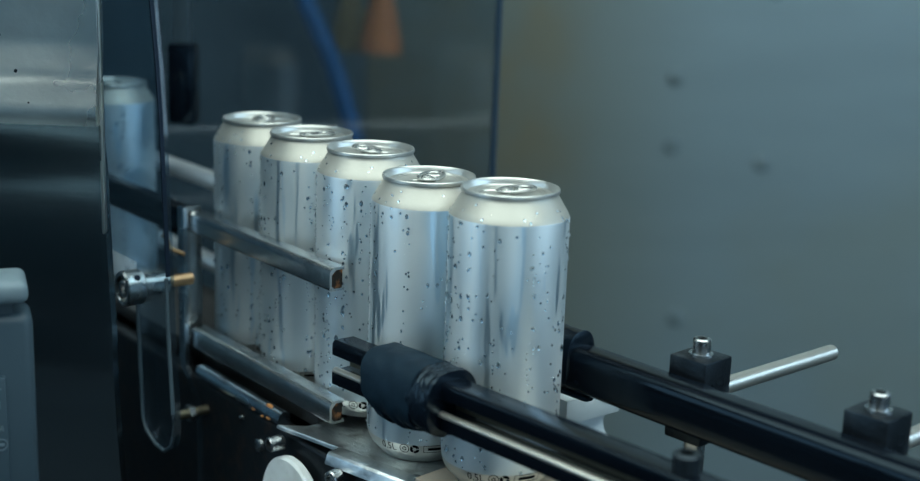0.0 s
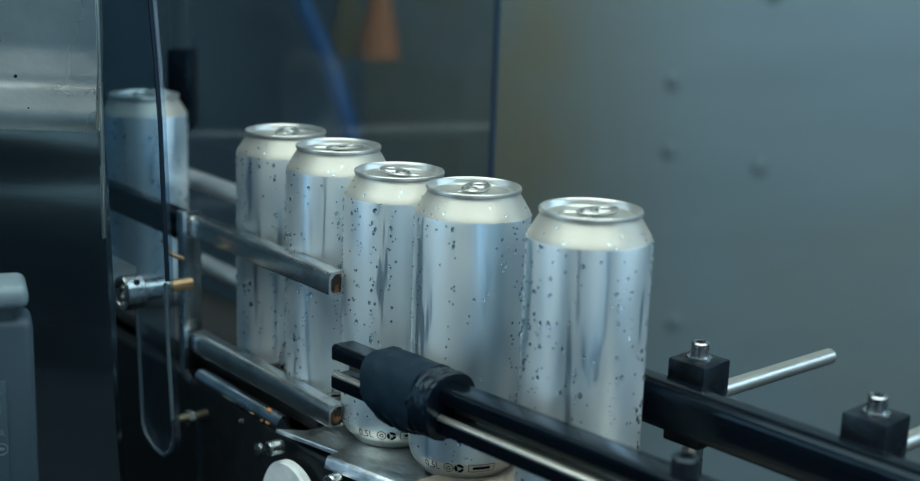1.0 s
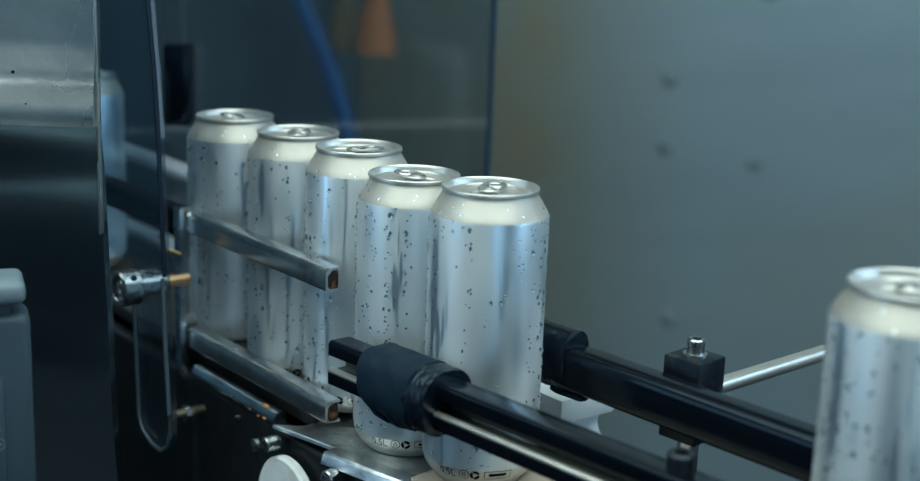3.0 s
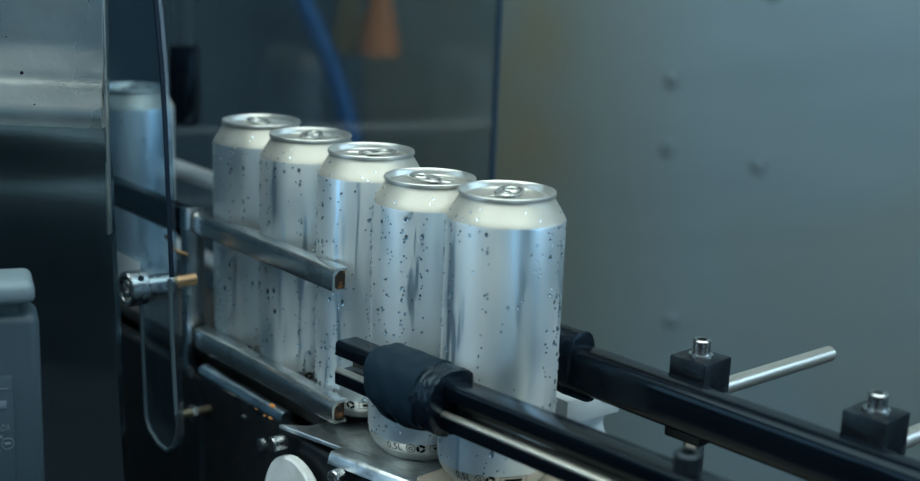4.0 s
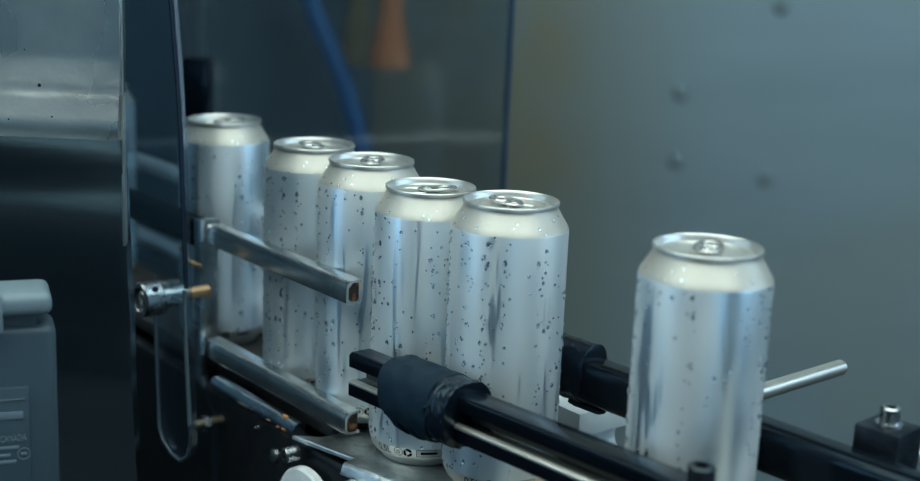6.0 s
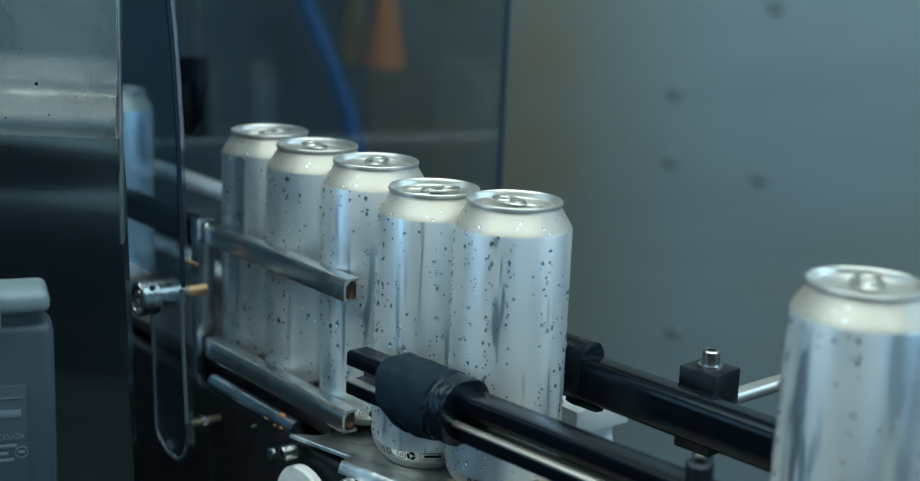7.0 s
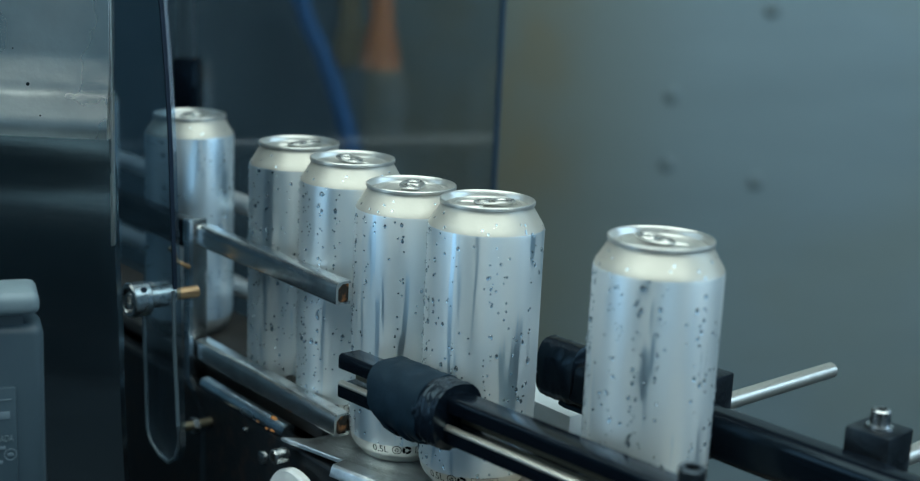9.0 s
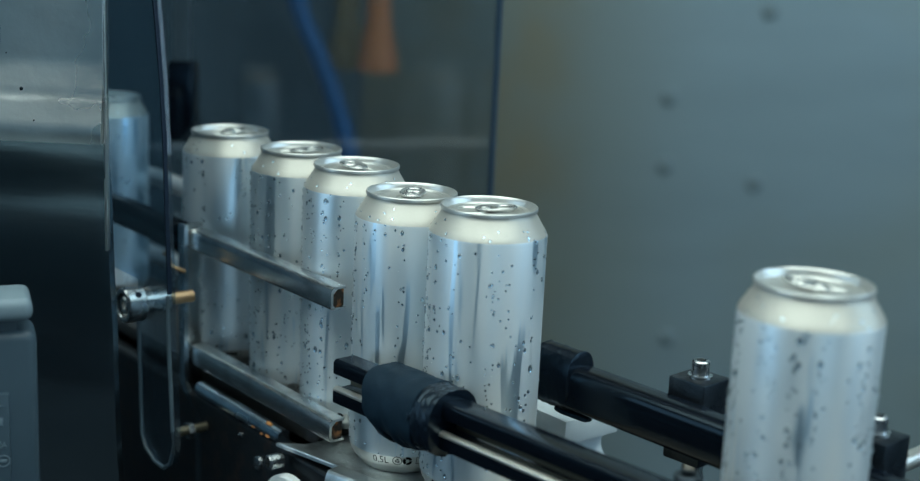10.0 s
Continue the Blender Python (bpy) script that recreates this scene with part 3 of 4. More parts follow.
def infeed_guides():
    g = thing("infeed_guide_frame", LINE, "steel guide frame with two worn rails and rusty ends", "guide rail")
    for z0, z1, x1 in ((0.0905, 0.105, -0.0908), (0.0070, 0.0215, -0.0890)):
        r = part("rail", prism(c_channel(-0.047, -0.0365, z0, z1, 0.0016), -0.268, x1), RAIL, g, "worn steel channel rail")
        part("rusty_plug", box(x1 - 0.004, x1 - 0.0008, -0.0455, -0.037, z0 + 0.0015, z1 - 0.0015, bevel=0.001), RUST, r, "rusty end plug")
    strap = bmesh.new()
    for (xa, za), (xb, zb) in (((-0.276, 0.108), (-0.276, -0.006)), ((-0.276, -0.006), (-0.251, -0.027)), ((-0.251, -0.027), (-0.249, -0.20))):
        vs = [strap.verts.new((x, y, z)) for y in (-0.052, -0.049) for x, z in ((xa, za), (xa + 0.0085, za), (xb + 0.0085, zb), (xb, zb))]
        for q in ((0, 1, 2, 3), (7, 6, 5, 4), (0, 4, 5, 1), (2, 6, 7, 3), (1, 5, 6, 2), (0, 3, 7, 4)):
            strap.faces.new([vs[i] for i in q])
    part("upright_strap", strap, BLUELIT, g, "flat steel upright strap")
    part("rear_lip", box(-0.275, -0.271, -0.052, -0.036, -0.008, 0.108, bevel=0.0008), RAIL, g)

    # Upper rail carried on upstream; black here stands for its shadow.
    d = thing("dark_guide_bar", LINE, "upper rail's upstream run behind the clear guard, coloured black for shade", "guide rail")
    part("bar", box(-1.3, -0.276, -0.050, -0.038, 0.086, 0.106, bevel=0.002), BLACK, d)

    for z in (0.092, 0.022):
        b = thing("rear_guide_rod", LINE @ pose(-1.3, 0.050, z, 0, 90, 0), "round steel rear guide rod beside the infeed belt", "guide rail", "rear guide rods")
        part("rod", rod(0.0075, 1.17), ROD, b)


infeed_guides()


def wrap(x0, x1, ry, rz, cy, cz, seed, ragged=0.0, rings=26, seg=40, taper=0.0, crinkle=0.012, skew=0.0):
    """A lumpy sleeve of tape wound round a bar that runs along x."""
    bm = bmesh.new()
    rows = []
    for i in range(rings):
        u = i / (rings - 1)
        ring = []
        for k in range(seg):
            a = 2 * math.pi * k / seg
            q = Vector((u * 3, math.cos(a), math.sin(a) + seed))
            w = 1 + 0.035 * noise.noise(q * 1.6) + crinkle * noise.noise(q * 6.0)
            end = min(1, 14 * u + 0.80, 14 * (1 - u) + 0.80)
            w *= end * (1 - taper * (1 - u))
            if ragged > 0.005 and math.sin(a) < -0.5:
                w *= 1 + 0.22 * noise.noise(Vector((u * 5, seed, 0))) * (-math.sin(a) - 0.5) * 2
            sag = ragged * max(0, -math.sin(a)) ** 2 * (0.5 + noise.noise(q * 3.3))
            x = x0 + (x1 - x0) * u + (sag * (1 if u < 0.5 else -1) * (abs(u - 0.5) * 2))
            x += skew * (1 - u) * (max(0, -math.sin(a)) ** 1.5 + 0.25 * noise.noise(q * 2.3))
            cc, ss = math.cos(a), math.sin(a)
            sq = (abs(cc) ** 2.4 + abs(ss) ** 2.4) ** (-1 / 2.4)
            ring.append(bm.verts.new((x, cy + ry * w * sq * cc, cz + rz * w * sq * ss)))
        rows.append(ring)
    for a, b in zip(rows[:-1], rows[1:]):
        for k in range(seg):
            bm.faces.new((a[k], a[(k + 1) % seg], b[(k + 1) % seg], b[k]))
    bm.faces.new(rows[0][::-1])
    bm.faces.new(rows[-1])
    return bm


def outfeed_guides():
    f = thing("front_guide_rail", EXIT, "black plastic front guide rail wrapped in rubber tape", "guide rail")
    y0, y1 = -0.056, -0.040
    part("upper_lip", prism([(y0, 0.0630), (y1, 0.0630), (y1, 0.0715), (y0 + 0.002, 0.0720), (y0, 0.0705)], -0.066, 0.75, 0.0008), BLACK, f)
    part("lower_lip", prism([(y0, 0.0455), (y1, 0.0455), (y1, 0.0540), (y0, 0.0540)], -0.066, 0.75, 0.0008), BLACK, f)
    part("web", box(-0.064, 0.75, y1 - 0.004, y1 - 0.001, 0.0545, 0.0625), WEBSTEEL, f, "dark olive steel web between the lips")
    part("steel_strip", prism([(y0 - 0.0012, 0.0535), (y0 + 0.0022, 0.0542), (y0 + 0.0022, 0.0562), (y0 + 0.0006, 0.0562), (y0 - 0.0012, 0.0550)], -0.064, 0.75, 0.0003), POLISHED, f, "bright steel strip")
    t = part("tape_sleeve", wrap(-0.031, 0.013, 0.0183, 0.0198, -0.047, 0.0580, 1.0, 0.010, skew=0.013), TAPE, f, "thick dull black rubber sleeve")
    part("tape_ring", wrap(0.008, 0.0265, 0.0182, 0.0186, -0.047, 0.0585, 5.0, 0.004, rings=34, seg=72, crinkle=0.035), TAPEGLOSS, t, "glossy wrinkled tape ring")
    b = part("cap_screw", socket_head(0.0065, 0.009), DARKPANEL, f, "dark grey cap screw", pose(0.180, -0.048, 0.0722))

    r = thing("rear_guide_rail", EXIT, "black rounded rear guide rail with taped end", "guide rail")
    prof = []
    for k in range(28):
        a = 2 * math.pi * k / 28
        cc, ss = math.cos(a), math.sin(a)
        sq = (abs(cc) ** 4 + abs(ss) ** 4) ** (-1 / 4)
        prof.append((0.052 + 0.0105 * cc * sq, 0.0594 + 0.0132 * ss * sq))
    part("rail", prism(prof, 0.012, 0.75), BLACK, r, "shiny black plastic rail", pose(0, 0, 0, 0, 0.9, 0))
    s = part("tape_sleeve", wrap(0.000, 0.030, 0.0122, 0.0185, 0.052, 0.0620, 9.0, 0.004, crinkle=0.03), TAPEGLOSS, r, "wrinkled black tape over the end")
    part("tape_flap", wrap(0.014, 0.040, 0.0030, 0.0022, 0.050, 0.0425, 12.0, 0.004, 8, 12), TAPE, s)


outfeed_guides()


def rail_clamp():
    c = thing("rail_clamp", EXIT @ pose(0.094, 0.078, 0), "black plastic rail clamp on a steel post", "clamp", "rail clamps")
    part("block", box(-0.0124, 0.0124, -0.0124, 0.0124, 0.030, 0.0785, bevel=0.0012), BLOCK, c, "chamfered black plastic block")
    part("washer", lathe([(0.0030, 0), (0.0070, 0), (0.0070, 0.0012), (0.0030, 0.0012)], 24, True), CHROME, c, "", pose(0, 0, 0.0785))
    part("cap_screw", socket_head(0.0050, 0.0085), CHROME, c, "steel cap screw", pose(0, 0, 0.0797))
    part("cross_rod", rod(0.0050, 0.164, 0.0010), POLISHED, c, "polished steel cross rod", pose(0.0, -0.024, 0.0560, -91.6))
    part("post", rod(0.0062, 0.60), RAIL, c, "dull steel support post", pose(0, 0, -0.568))
    return c


clamp = rail_clamp()
copy_thing(clamp, EXIT @ pose(0.203, 0.078, 0))


# ---- the guard and its fastenings ----
def guard():
    g = thing("clear_guard", LINE, "clear acrylic guard sheet hanging in front of the infeed", "guard")
    y0, y1 = -0.104, -0.099
    bm = bmesh.new()
    foot = [(-0.2309, 0.062), (-0.2296, 0.038), (-0.2273, -0.002), (-0.2262, -0.020), (-0.2215, -0.0275), (-0.2080, -0.0330), (-0.1953, -0.0335), (-0.1860, -0.0275), (-0.1822, -0.0190), (-0.1822, -0.004), (-0.1872, 0.049)]
    side = [(-0.1895, 0.1025), (-0.1912, 0.125), (-0.1947, 0.183), (-0.1988, 0.2184), (-0.2046, 0.2533), (-0.216, 0.31), (-0.240, 0.45), (-0.260, 0.75)]
    outline = [(-0.52, 0.085), (-0.2315, 0.085)] + foot + side + [(-0.52, 0.75)]
    a = [bm.verts.new((x, y0, z)) for x, z in outline]
    b = [bm.verts.new((x, y1, z)) for x, z in outline]
    bm.faces.new(a)
    bm.faces.new(b[::-1])
    for i in range(len(a)):
        j = (i + 1) % len(a)
        bm.faces.new((a[i], b[i], b[j], a[j]))
    part("sheet", bm, ACRYLIC, g, "clear acrylic sheet")
    edge = bmesh.new()
    pts = [(-0.1885, 0.085)] + side
    for (xa, za), (xb, zb) in zip(pts[:-1], pts[1:]):
        vs = [edge.verts.new((x, y, z)) for y in (y0 - 0.0006, y0 + 0.0020) for x, z in ((xa - 0.0006, za), (xa + 0.0008, za), (xb + 0.0008, zb), (xb - 0.0006, zb))]
        for q in ((0, 1, 2, 3), (7, 6, 5, 4), (0, 4, 5, 1), (2, 6, 7, 3), (1, 5, 6, 2), (0, 3, 7, 4)):
            edge.faces.new([vs[i] for i in q])
    part("cut_edge", edge, EDGE, g, "dark polished cut edge")

    part("rounded_edge", tube([(x, y0 - 0.0004, z) for x, z in foot + [(-0.1885, 0.084)]], 0.0014, 8), FROST, g, "pale frosted cut edge")
    k = thing("guard_standoff", LINE @ pose(-0.236, -0.062, 0.067, 90), "steel standoff screw with knurled collar through the guard", "screw")
    part("rod", rod(0.0042, 0.046), BRASS, k, "tarnished brass rod")
    part("sleeve", rod(0.0072, 0.028), CHROME, k, "plain steel sleeve", pose(0, 0, 0.0185))
    col = part("collar", lathe([(0.0072, 0), (0.0108, 0), (0.0118, 0.001), (0.0118, 0.0125), (0.0110, 0.0135), (0.0086, 0.0135), (0.0080, 0.0128), (0.0080, 0.0098), (0, 0.0098)], 40), CHROME, k, "round steel collar with recessed end", pose(0, 0, 0.0375))
    part("cap_screw", socket_head(0.0062, 0.0030), CHROME, col, "", pose(0, 0, 0.0098))
    # Solid disc, dark to give the shade of a set-screw hole.
    part("set_screw", lathe([(0, 0), (0.0021, 0), (0.0021, 0.0010), (0, 0.0010)], 12), EDGE, col, "dark disc for the shaded set-screw hole", pose(0.0080, 0.0080, 0.006, 0, 90, 0) @ pose(0, 0, 0, -45))

    s = thing("guard_screw", LINE @ pose(-0.2355, -0.049, -0.0285, 90), "short dull steel screw at the guard's foot", "screw")
    part("shank", rod(0.0034, 0.026), WEBSTEEL, s, "olive-grey steel shank")
    part("nut", lathe([(0.0033, 0), (0.0058, 0), (0.0058, 0.004), (0.0033, 0.004)], 6, True), CHROME, s, "", pose(0, 0, 0.014))
    hook = thing("guard_hook", LINE, "small bent brass hook behind the guard", "hook")
    part("hook", tube([(-0.262, -0.070, 0.092), (-0.258, -0.070, 0.0915), (-0.254, -0.070, 0.089), (-0.252, -0.070, 0.085), (-0.2515, -0.060, 0.080)], 0.0016), BRASS, hook)


guard()


# ---- steel cabinet and enclosure ----
def cabinet():
    c = thing("steel_cabinet", Matrix(), "brushed stainless steel cabinet with scratches beside the line", "cabinet")
    # flat above, a rolled rib, then a sheet that leans in towards the foot, with one soft fold
    prof, y = [], 0.78
    steps = [0.95, 0.45, 0.36, 0.30] + [0.26 - 0.0025 * k for k in range(92)] + [0.02 - 0.02 * k for k in range(48)]
    for a, z in zip(steps[:1] + steps[:-1], steps):
        lean = 0.0
        for z0, z1, tilt in ((0.180, 0.110, 6.0), (0.110, 0.075, 2.5), (0.064, 0.056, -7.0), (0.046, 0.000, 4.5), (0.000, -0.04, 5.0)):
            q = min(1, max(0, (z0 - z) / (z0 - z1)))
            lean += tilt * q * q * (3 - 2 * q)
        y += (a - z) * math.tan(radians(lean))
        q = min(1, max(0, (0.232 - z) / 0.038)) if z > 0.194 else max(0, 1 - (0.194 - z) / 0.046)
        bulge = 0.0088 * (q * q * (3 - 2 * q) if z <= 0.194 else q ** 1.15)
        if abs(z - 0.2125) < 0.003:
            bulge -= 0.0003 * (0.5 + 0.5 * math.cos(math.pi * (z - 0.2125) / 0.003))
        prof.append((y - bulge, z))
    upper, lower = [p for p in prof if p[1] > 0.184], [p for p in prof if p[1] <= 0.1851]

    def sheet(front, thick, x0, x1):
        return prism(front + [(a + thick, b) for a, b in front[::-1]], x0, x1)

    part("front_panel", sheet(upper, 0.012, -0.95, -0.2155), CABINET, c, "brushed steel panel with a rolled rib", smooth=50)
    # Continues the same sheet below the rib; its shade is in the colour.
    part("lower_panel", sheet(lower, 0.012, -0.95, -0.2146), SHADEDSTEEL, c, "lower front sheet, coloured darker for shade", smooth=50)
    spots = bmesh.new()
    rnd = random.Random(5)
    for i in range(24):
        x = rnd.uniform(-0.40, -0.222)
        y, z = min(upper, key=lambda p, h=rnd.choice((0.205, 0.225, 0.165)) + rnd.gauss(0, 0.016): abs(p[1] - h))
        r = rnd.uniform(0.0004, 0.0013)
        bmesh.ops.create_icosphere(spots, subdivisions=1, radius=r, matrix=Matrix.Translation((x, y, z)) @ Matrix.Diagonal((1, 0.35, rnd.uniform(0.7, 1.3), 1)))
    tagged(part("dark_specks", spots, MACHINE, c, "dark specks on the steel"), kind="stuff")
    part("edge_fold", box(-0.2155, -0.2136, 0.7775, 0.7835, 0.120, 0.95, bevel=0.0008), CABINET, c, "folded steel edge")

    e = thing("control_enclosure", pose(-0.226, 0.68, 0, 0, 0, 21), "grey plastic control enclosure with hinged cover", "enclosure")
    part("body", box(-0.20, 0.0, 0, 0.030, -0.02, 0.1000, bevel=0.006, seg=4), GREYPLASTIC, e)
    part("lid", box(-0.20, -0.002, -0.006, 0.030, 0.1065, 0.1185, bevel=0.0045, seg=4), LITPLASTIC, e, "rounded hinged cover")
    # Dark box between body and cover, coloured as the shade in the gap.
    part("hinge_pin", box(-0.19, -0.010, 0.004, 0.018, 0.0990, 0.1065), DARKMACHINE, e, "dark filler standing for shade under the cover")
    part("latch", box(-0.060, -0.027, -0.010, 0.004, 0.099, 0.1200, bevel=0.002), LITPLASTIC, e, "square latch")
    lab = part("label_plate", box(-0.12, -0.0150, -0.0020, 0.002, -0.012, 0.0667, bevel=0.0010), GREYPLASTIC, e, "raised moulded label plate")
    t = letters("CANADA", 0.0052, 0.0003)
    bmesh.ops.transform(t, matrix=Matrix.Diagonal((0.62, 1, 1, 1)), verts=t.verts)
    part("lettering", t, LITPLASTIC, lab, "moulded lettering", pose(-0.0308, -0.0022, 0.0366, 90))
    for x0, x1, z, h in ((-0.050, -0.0185, 0.0493, 0.0042), (-0.050, -0.0175, 0.0600, 0.0004), (-0.050, -0.0212, 0.0322, 0.0018), (-0.050, -0.0256, 0.0280, 0.0018), (-0.050, -0.0228, 0.0242, 0.0018)):
        part("moulded_bar", box(x0, x1, -0.0026, -0.0016, z, z + h, bevel=0.00015), LITGREY, lab)
    part("moulded_ring", lathe([(0.0028, 0), (0.0034, 0), (0.0034, 0.0006), (0.0028, 0.0006)], 32, True), LITGREY, lab, "", pose(-0.0188, -0.0019, 0.0291, 90))
    part("moulded_bar", box(-0.0204, -0.0172, -0.0026, -0.0016, 0.0283, 0.0299, bevel=0.0002), LITGREY, lab)


cabinet()


# ---- behind the line ----
def background():
    p = thing("smoked_panel", pose(0.019, 1.18, 0, 0, 0, 180 - 14), "smoked clear panel mirroring a can", "panel")
    part("sheet", box(0, 1.6, -0.006, 0, -0.6, 1.4), SMOKED, p, "smoked acrylic sheet")
    part("cut_edge", box(-0.004, -0.0005, -0.0075, 0.0015, -0.6, 1.4, bevel=0.0008), EDGEBLUE, p, "dark blue edge strip")
    m = thing("dark_machine", pose(-0.42, 2.05, -0.95), "dark machine housing out of focus behind the panel", "machine")
    part("housing", box(-1.3, 0.225, 0.0, 0.5, 0.0, 2.2, bevel=0.02), DARKMACHINE, m)
    h = thing("blue_hose", Matrix(), "blue plastic air hose hanging behind the panel", "hose")
    part("hose", tube([(-0.300, 1.99, 0.50), (-0.285, 1.99, 0.34), (-0.262, 1.99, 0.235), (-0.2427, 1.99, 0.174), (-0.2225, 1.99, 0.133), (-0.2032, 1.99, 0.089), (-0.187, 1.99, 0.040), (-0.1733, 1.99, -0.012), (-0.160, 1.99, -0.09), (-0.150, 1.99, -0.25), (-0.145, 1.99, -0.95)], 0.0140), HOSE, h)
    o = thing("orange_nozzle", pose(-0.132, 1.97, 0.11), "orange plastic funnel hanging behind the panel", "funnel")
    part("funnel", lathe([(0.0, 0.0), (0.030, 0.0), (0.029, 0.02), (0.018, 0.075), (0.016, 0.30), (0, 0.30)], 24), ORANGE, o)
    o = thing("olive_nozzle", pose(-0.183, 2.04, 0.105), "dull olive plastic funnel hanging behind the panel", "funnel")
    part("funnel", lathe([(0.0, 0.0), (0.030, 0.0), (0.029, 0.02), (0.018, 0.075), (0.016, 0.30), (0, 0.30)], 24), OLIVE, o)
    k = thing("black_holder", pose(-0.256, 1.20, 0.12), "black plastic holder on a grey stem behind the guard", "holder")
    part("holder", box(-0.013, 0.012, -0.01, 0.015, 0.00, 0.072, bevel=0.004), BLACK, k)
    part("stem", box(-0.008, 0.006, -0.004, 0.008, 0.070, 1.2, bevel=0.002), FROST, k, "dark grey stem")


background()

# ---- cans ----
R, HIGH = 0.0331, 0.168
PROFILE = [(0.0232, 0.0006), (0.0240, 0.0), (0.0250, 0.0004), (0.0260, 0.0022), (0.0278, 0.0040), (0.0302, 0.0065), (0.0319, 0.0098), (0.0328, 0.0134), (R, 0.0170), (R, 0.0230), (R, 0.06), (R, 0.10), (R, 0.1520), (0.03285, 0.1532)]
NECKLINE = [(0.03285, 0.1532), (0.0323, 0.1545), (0.0312, 0.1563), (0.0297, 0.1587), (0.0282, 0.1612), (0.0268, 0.1636), (0.0262, 0.1648), (0.0261, 0.1657)]
SEAM = [(0.0259, 0.1656), (0.0268, 0.1657), (0.0271, 0.1661), (0.0271, 0.1675), (0.0268, 0.1680), (0.0263, 0.1680), (0.0259, 0.1675), (0.0254, 0.1658), (0.0250, 0.1640), (0.0245, 0.1633), (0.0240, 0.1634), (0.0236, 0.1644), (0.0231, 0.1649), (0.0222, 0.1650), (0.0175, 0.1650), (0.0170, 0.1647), (0.0, 0.1647)]


def radius_at(z):
    prof = PROFILE + NECKLINE[1:]
    for (r0, z0), (r1, z1) in zip(prof[1:-1], prof[2:]):
        if z0 <= z <= z1:
            return r0 + (r1 - r0) * (z - z0) / (z1 - z0)
    return R


def wound(bm, z0, lift=0.0002, turn=-math.pi / 2):
    """Winds a flat drawing (x, y) round the can at the height z0."""
    for v in bm.verts:
        a = turn + v.co.x * 1.16 / R
        z = z0 + v.co.y * 1.16
        r = radius_at(z) + lift + v.co.z
        v.co = (r * math.cos(a), r * math.sin(a), z)
    return bm


def flat_rect(bm, x0, x1, y0, y1, steps=6):
    for i in range(steps):
        a, b = x0 + (x1 - x0) * i / steps, x0 + (x1 - x0) * (i + 1) / steps
        bm.faces.new([bm.verts.new((x, y, 0)) for x, y in ((a, y0), (b, y0), (b, y1), (a, y1))])
    return bm


def flat_ring(bm, cx, cy, r0, r1, seg=24, gaps=0):
    for i in range(seg):
        if gaps and i % (seg // gaps) == 0:
            continue
        a, b = 2 * math.pi * i / seg, 2 * math.pi * (i + 1) / seg
        bm.faces.new([bm.verts.new((cx + r * math.cos(t), cy + r * math.sin(t), 0)) for r, t in ((r0, a), (r1, a), (r1, b), (r0, b))])
    return bm


def drop_list(seed, count=820):
    """Angle, height, radius, stretch and bulge of each bead on a can."""
    rnd = random.Random(seed)
    out = []
    lanes = [rnd.uniform(0, 2 * math.pi) for i in range(15)]
    for i in range(count):
        a, z = rnd.uniform(0, 2 * math.pi), 0.014 + 0.1395 * rnd.random() ** 0.95
        if rnd.random() < 0.42:
            a = rnd.choice(lanes) + rnd.gauss(0, 0.025) + 0.12 * noise.noise(Vector((seed, z * 30, a)))
        elif noise.noise(Vector((math.cos(a) * 1.8, math.sin(a) * 1.8 + seed, z * 22))) < -0.10:
            continue
        r = min(0.0016, 0.00048 * math.exp(abs(rnd.gauss(0, 0.40))))
        out.append((a, z, r, rnd.uniform(1.0, 1.25) if r < 0.0009 else rnd.uniform(1.25, 1.6), 0.92))
    for i in range(26):
        out.append((rnd.uniform(0, 2 * math.pi), rnd.uniform(0.154, 0.162), rnd.uniform(0.0004, 0.0008), 1.0, 0.8))
    for i in range(5):
        a, z, l = rnd.uniform(0, 2 * math.pi), rnd.uniform(0.04, 0.13), rnd.uniform(0.008, 0.020)
        w = rnd.uniform(0.0007, 0.0012)
        out.append((a, z + l * 0.5, w, l / w * 0.5, 0.14))
        out.append((a, z, w * 1.35, 1.5, 0.80))
    return out


def droplets(seed):
    bm = bmesh.new()
    for a, z, r, tall, flat in drop_list(seed):
        got = bmesh.ops.create_icosphere(bm, subdivisions=2 if r > 0.0006 else 1, radius=1)
        rr = radius_at(z)
        for v in got["verts"]:
            x, y, h = v.co
            w = r * (1 - 0.35 * max(0, h) * (tall > 1.2))
            zz = z + h * r * tall
            ang = a + x * w / rr
            rad = radius_at(min(max(zz, 0.005), 0.163)) + max(y, -0.12) * r * flat
            v.co = (rad * math.cos(ang), rad * math.sin(ang), zz)
    return bm


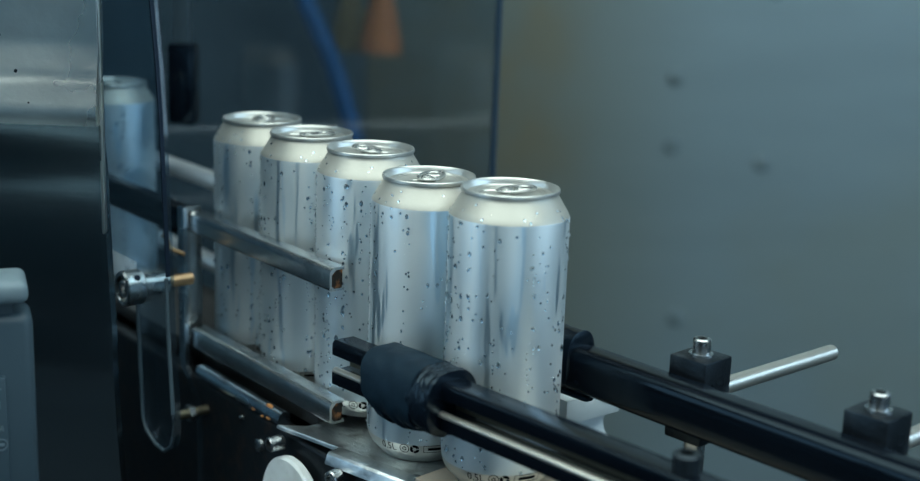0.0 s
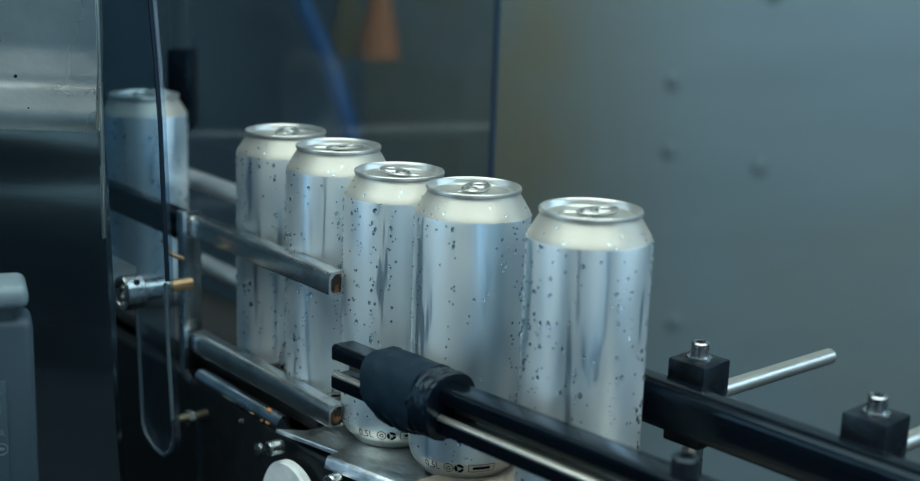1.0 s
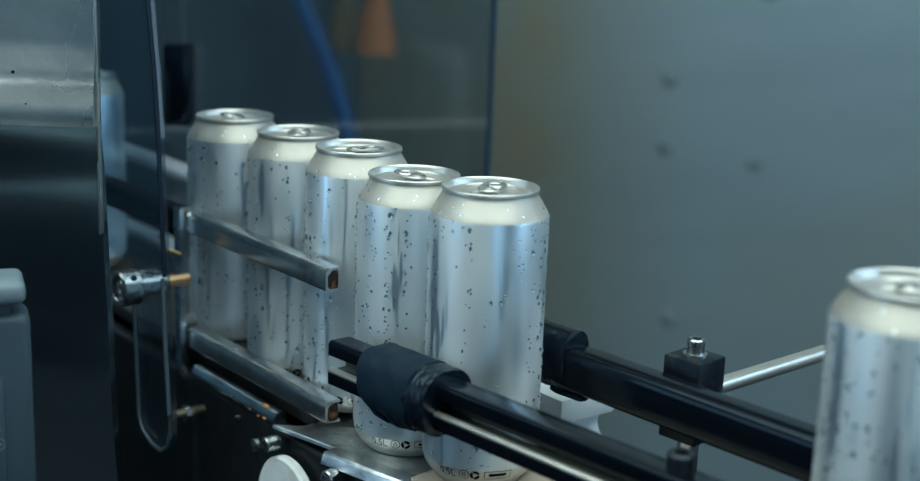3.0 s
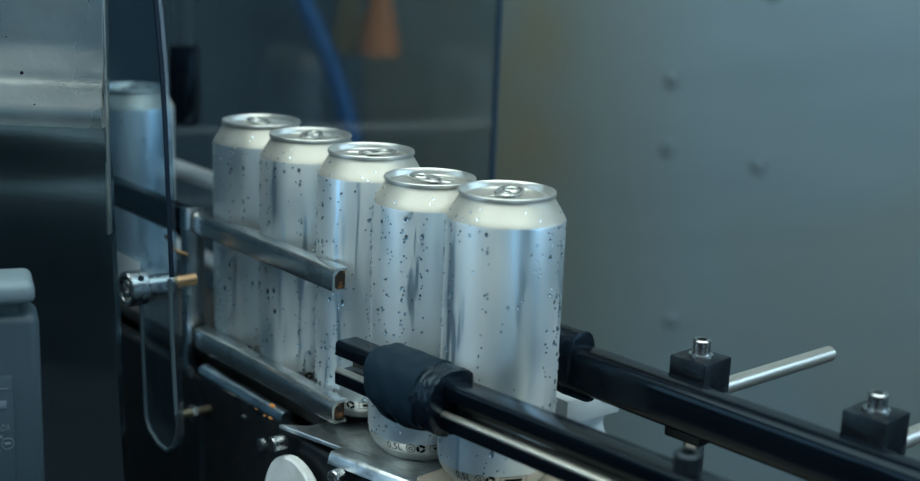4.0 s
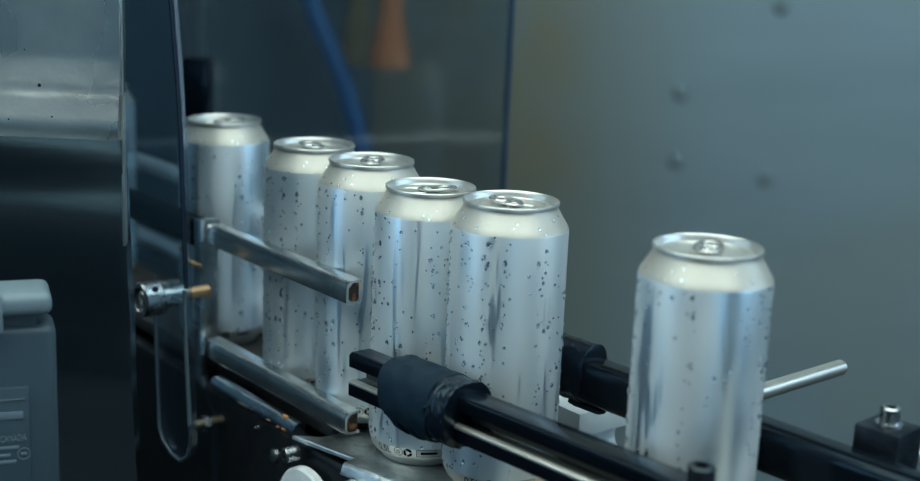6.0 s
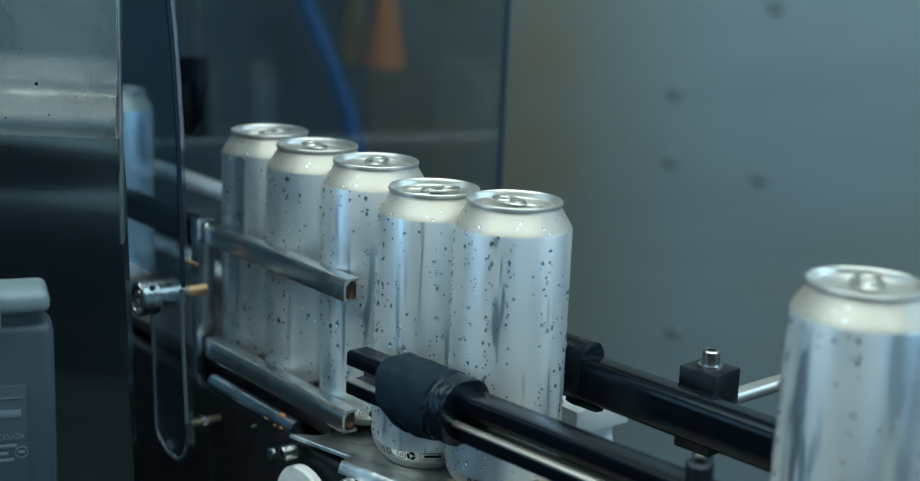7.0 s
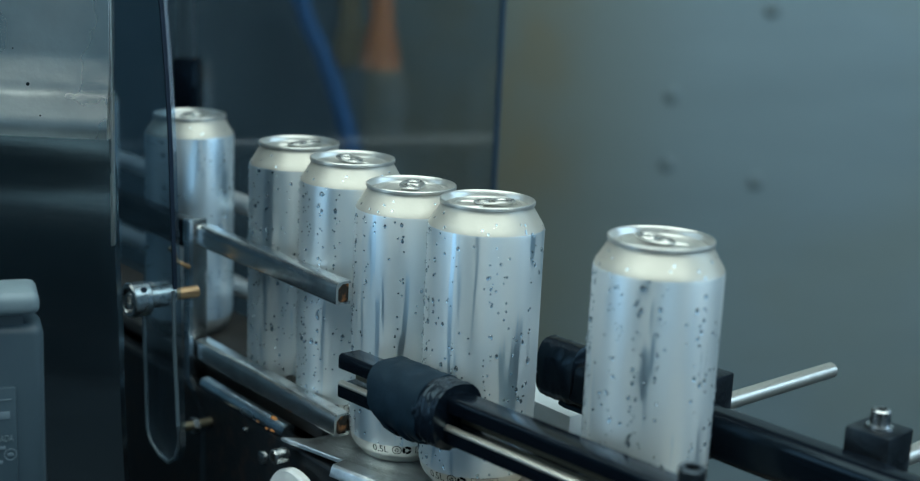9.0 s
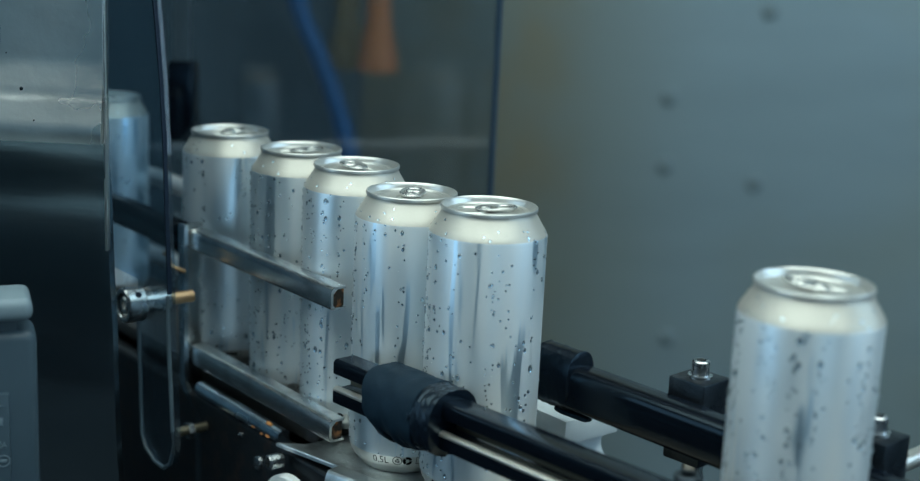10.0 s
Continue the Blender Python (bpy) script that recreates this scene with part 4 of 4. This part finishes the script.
def wet_spots(seed):
    bm = bmesh.new()
    for a, z, r, tall, flat in drop_list(seed):
        if r < 0.00052 or tall > 2.5:
            continue
        rr = radius_at(z)
        ring = []
        for k in range(12):
            t = 2 * math.pi * k / 12
            x, h = 0.92 * math.cos(t), 0.92 * math.sin(t)
            w = r * (1 - 0.35 * max(0, h) * (tall > 1.2))
            zz = z + h * r * tall
            ang, rad = a + x * w / rr, radius_at(min(max(zz, 0.005), 0.163)) + 0.00005
            ring.append(bm.verts.new((rad * math.cos(ang), rad * math.sin(ang), zz)))
        mid = bm.verts.new(((rr + 0.00006) * math.cos(a), (rr + 0.00006) * math.sin(a), z))
        for k in range(12):
            bm.faces.new((mid, ring[k], ring[(k + 1) % 12]))
    return bm


def make_can(seed, turn_tab):
    c = thing("drink_can", Matrix(), "blank silver aluminium half-litre can beaded with water", "can", "cans on the line")
    foot = PROFILE.index((0.0328, 0.0134))
    part("body", lathe(PROFILE[foot:], 96), CAN, c, "plain aluminium body misted with condensation", smooth=60)
    part("base", lathe([(0, 0.008), (0.012, 0.0065), (0.020, 0.0035)] + PROFILE[:foot + 1], 96), LID, c, "bright tapered base", smooth=60)
    part("neck", lathe(NECKLINE, 96), NECK, c, "smooth bright neck", smooth=60)
    lid = part("lid", lathe(SEAM, 96), LID, c, "stamped lid with rolled seam", smooth=28)
    tab = bmesh.new()

    def oval(rx, ry, z, dx=0.0, n=36):
        return [(dx + rx * math.cos(2 * math.pi * k / n), ry * math.sin(2 * math.pi * k / n), z) for k in range(n)]

    loops = [oval(0.0112, 0.0070, 0.0), oval(0.0120, 0.0078, 0.0005), oval(0.0120, 0.0078, 0.0012), oval(0.0112, 0.0070, 0.0017), oval(0.0100, 0.0059, 0.0012), oval(0.0094, 0.0053, 0.0009),
             oval(0.0046, 0.0048, 0.0009, 0.0042), oval(0.0042, 0.0044, 0.0014, 0.0042), oval(0.0037, 0.0039, 0.0010, 0.0042), oval(0.0037, 0.0039, 0.0, 0.0042)]
    rings = [[tab.verts.new(p) for p in q] for q in loops]
    for a, b in zip(rings, rings[1:] + rings[:1]):
        for k in range(36):
            tab.faces.new((a[k], a[(k + 1) % 36], b[(k + 1) % 36], b[k]))
    part("pull_tab", tab, TAB, lid, "riveted pull tab with a rolled edge", pose(0.004, 0, 0.1655, 0, -3, 0))
    part("rivet", lathe([(0.0034, 0), (0.0034, 0.0010), (0.0022, 0.0017), (0.0012, 0.0012), (0, 0.0012)], 20), TAB, lid, "", pose(-0.0024, 0, 0.1658))
    part("score_ring", lathe([(0.0075, 0), (0.0080, 0.0006), (0.0088, 0.0006), (0.0093, 0)], 36), LID, lid, "", pose(-0.0100, 0, 0.1647))
    part("panel_bead", lathe([(0.0190, 0), (0.0194, 0.0005), (0.0200, 0.0005), (0.0204, 0)], 64), LID, lid, "", pose(0, 0, 0.1649))
    for o in lid.children:
        o.matrix_basis = pose(0, 0, 0, 0, 0, turn_tab) @ o.matrix_basis
    ink = letters("0,5L", 0.0056)
    bmesh.ops.transform(ink, matrix=Matrix.Translation((-0.0195, 0, 0)) @ Matrix.Diagonal((0.95, 1, 1, 1)), verts=ink.verts)
    bmesh.ops.subdivide_edges(ink, edges=[e for e in ink.edges if e.calc_length() > 0.002], cuts=1)
    part("volume_mark", wound(ink, 0.0085), INK, c, "small black printed volume mark")
    marks = flat_ring(bmesh.new(), -0.0058, 0.0020, 0.0022, 0.0026)
    flat_ring(marks, -0.0058, 0.0020, 0.0006, 0.0012, 12, 3)
    part("food_mark", wound(marks, 0.0085), INK, c, "printed ring mark")
    marks = flat_ring(bmesh.new(), -0.0004, 0.0020, 0.0010, 0.0025, 24, 3)
    part("recycling_mark", wound(marks, 0.0085), INK, c, "printed recycling mark")
    marks = bmesh.new()
    for q in ((0.0042, 0.0180, 0.0, 0.0003), (0.0042, 0.0180, 0.0040, 0.0043), (0.0042, 0.0045, 0.0003, 0.0040), (0.0177, 0.0180, 0.0003, 0.0040), (0.0065, 0.0155, 0.0014, 0.0029)):
        flat_rect(marks, *q)
    part("code_box", wound(marks, 0.0085), INK, c, "printed code box")
    tagged(part("wet_film", wet_spots(seed), WETMETAL, c, "clear wet metal under the beads"), kind="stuff")
    tagged(part("condensation", droplets(seed), WATER, c, "beads of condensed water"), kind="stuff")
    return c


def can_height(s):
    """The belts lie a little higher than the plate between them."""
    for a, b, za, zb in ((-9, -0.117, 0.002, 0.002), (-0.117, -0.088, 0.002, -0.0031), (-0.088, -0.030, -0.0031, -0.0031), (-0.030, 0.005, -0.0031, 0.001)):
        if a <= s < b:
            return za + (zb - za) * (s - a) / (b - a)
    return 0.001


MODELS = [make_can(11, 20), make_can(23, 75), make_can(37, 130)]
CANS = MODELS + [copy_thing(MODELS[i % 3], Matrix()) for i in range(3, len(QUEUE))]
TURNS = [6, -4, 2, -12, 9, -6, 14, -10, 4]


def motions():
    for can, rows, turn in zip(CANS, QUEUE, TURNS):
        keyed = []
        for t, s, n in rows:
            at = LINE @ Vector((s, -n, can_height(s)))
            keyed.append((t, pose(*at, 0, 0, turn)))
        if keyed[-1][0] < 10:
            keyed.append((10, keyed[-1][1]))
        walk(can, keyed)


motions()
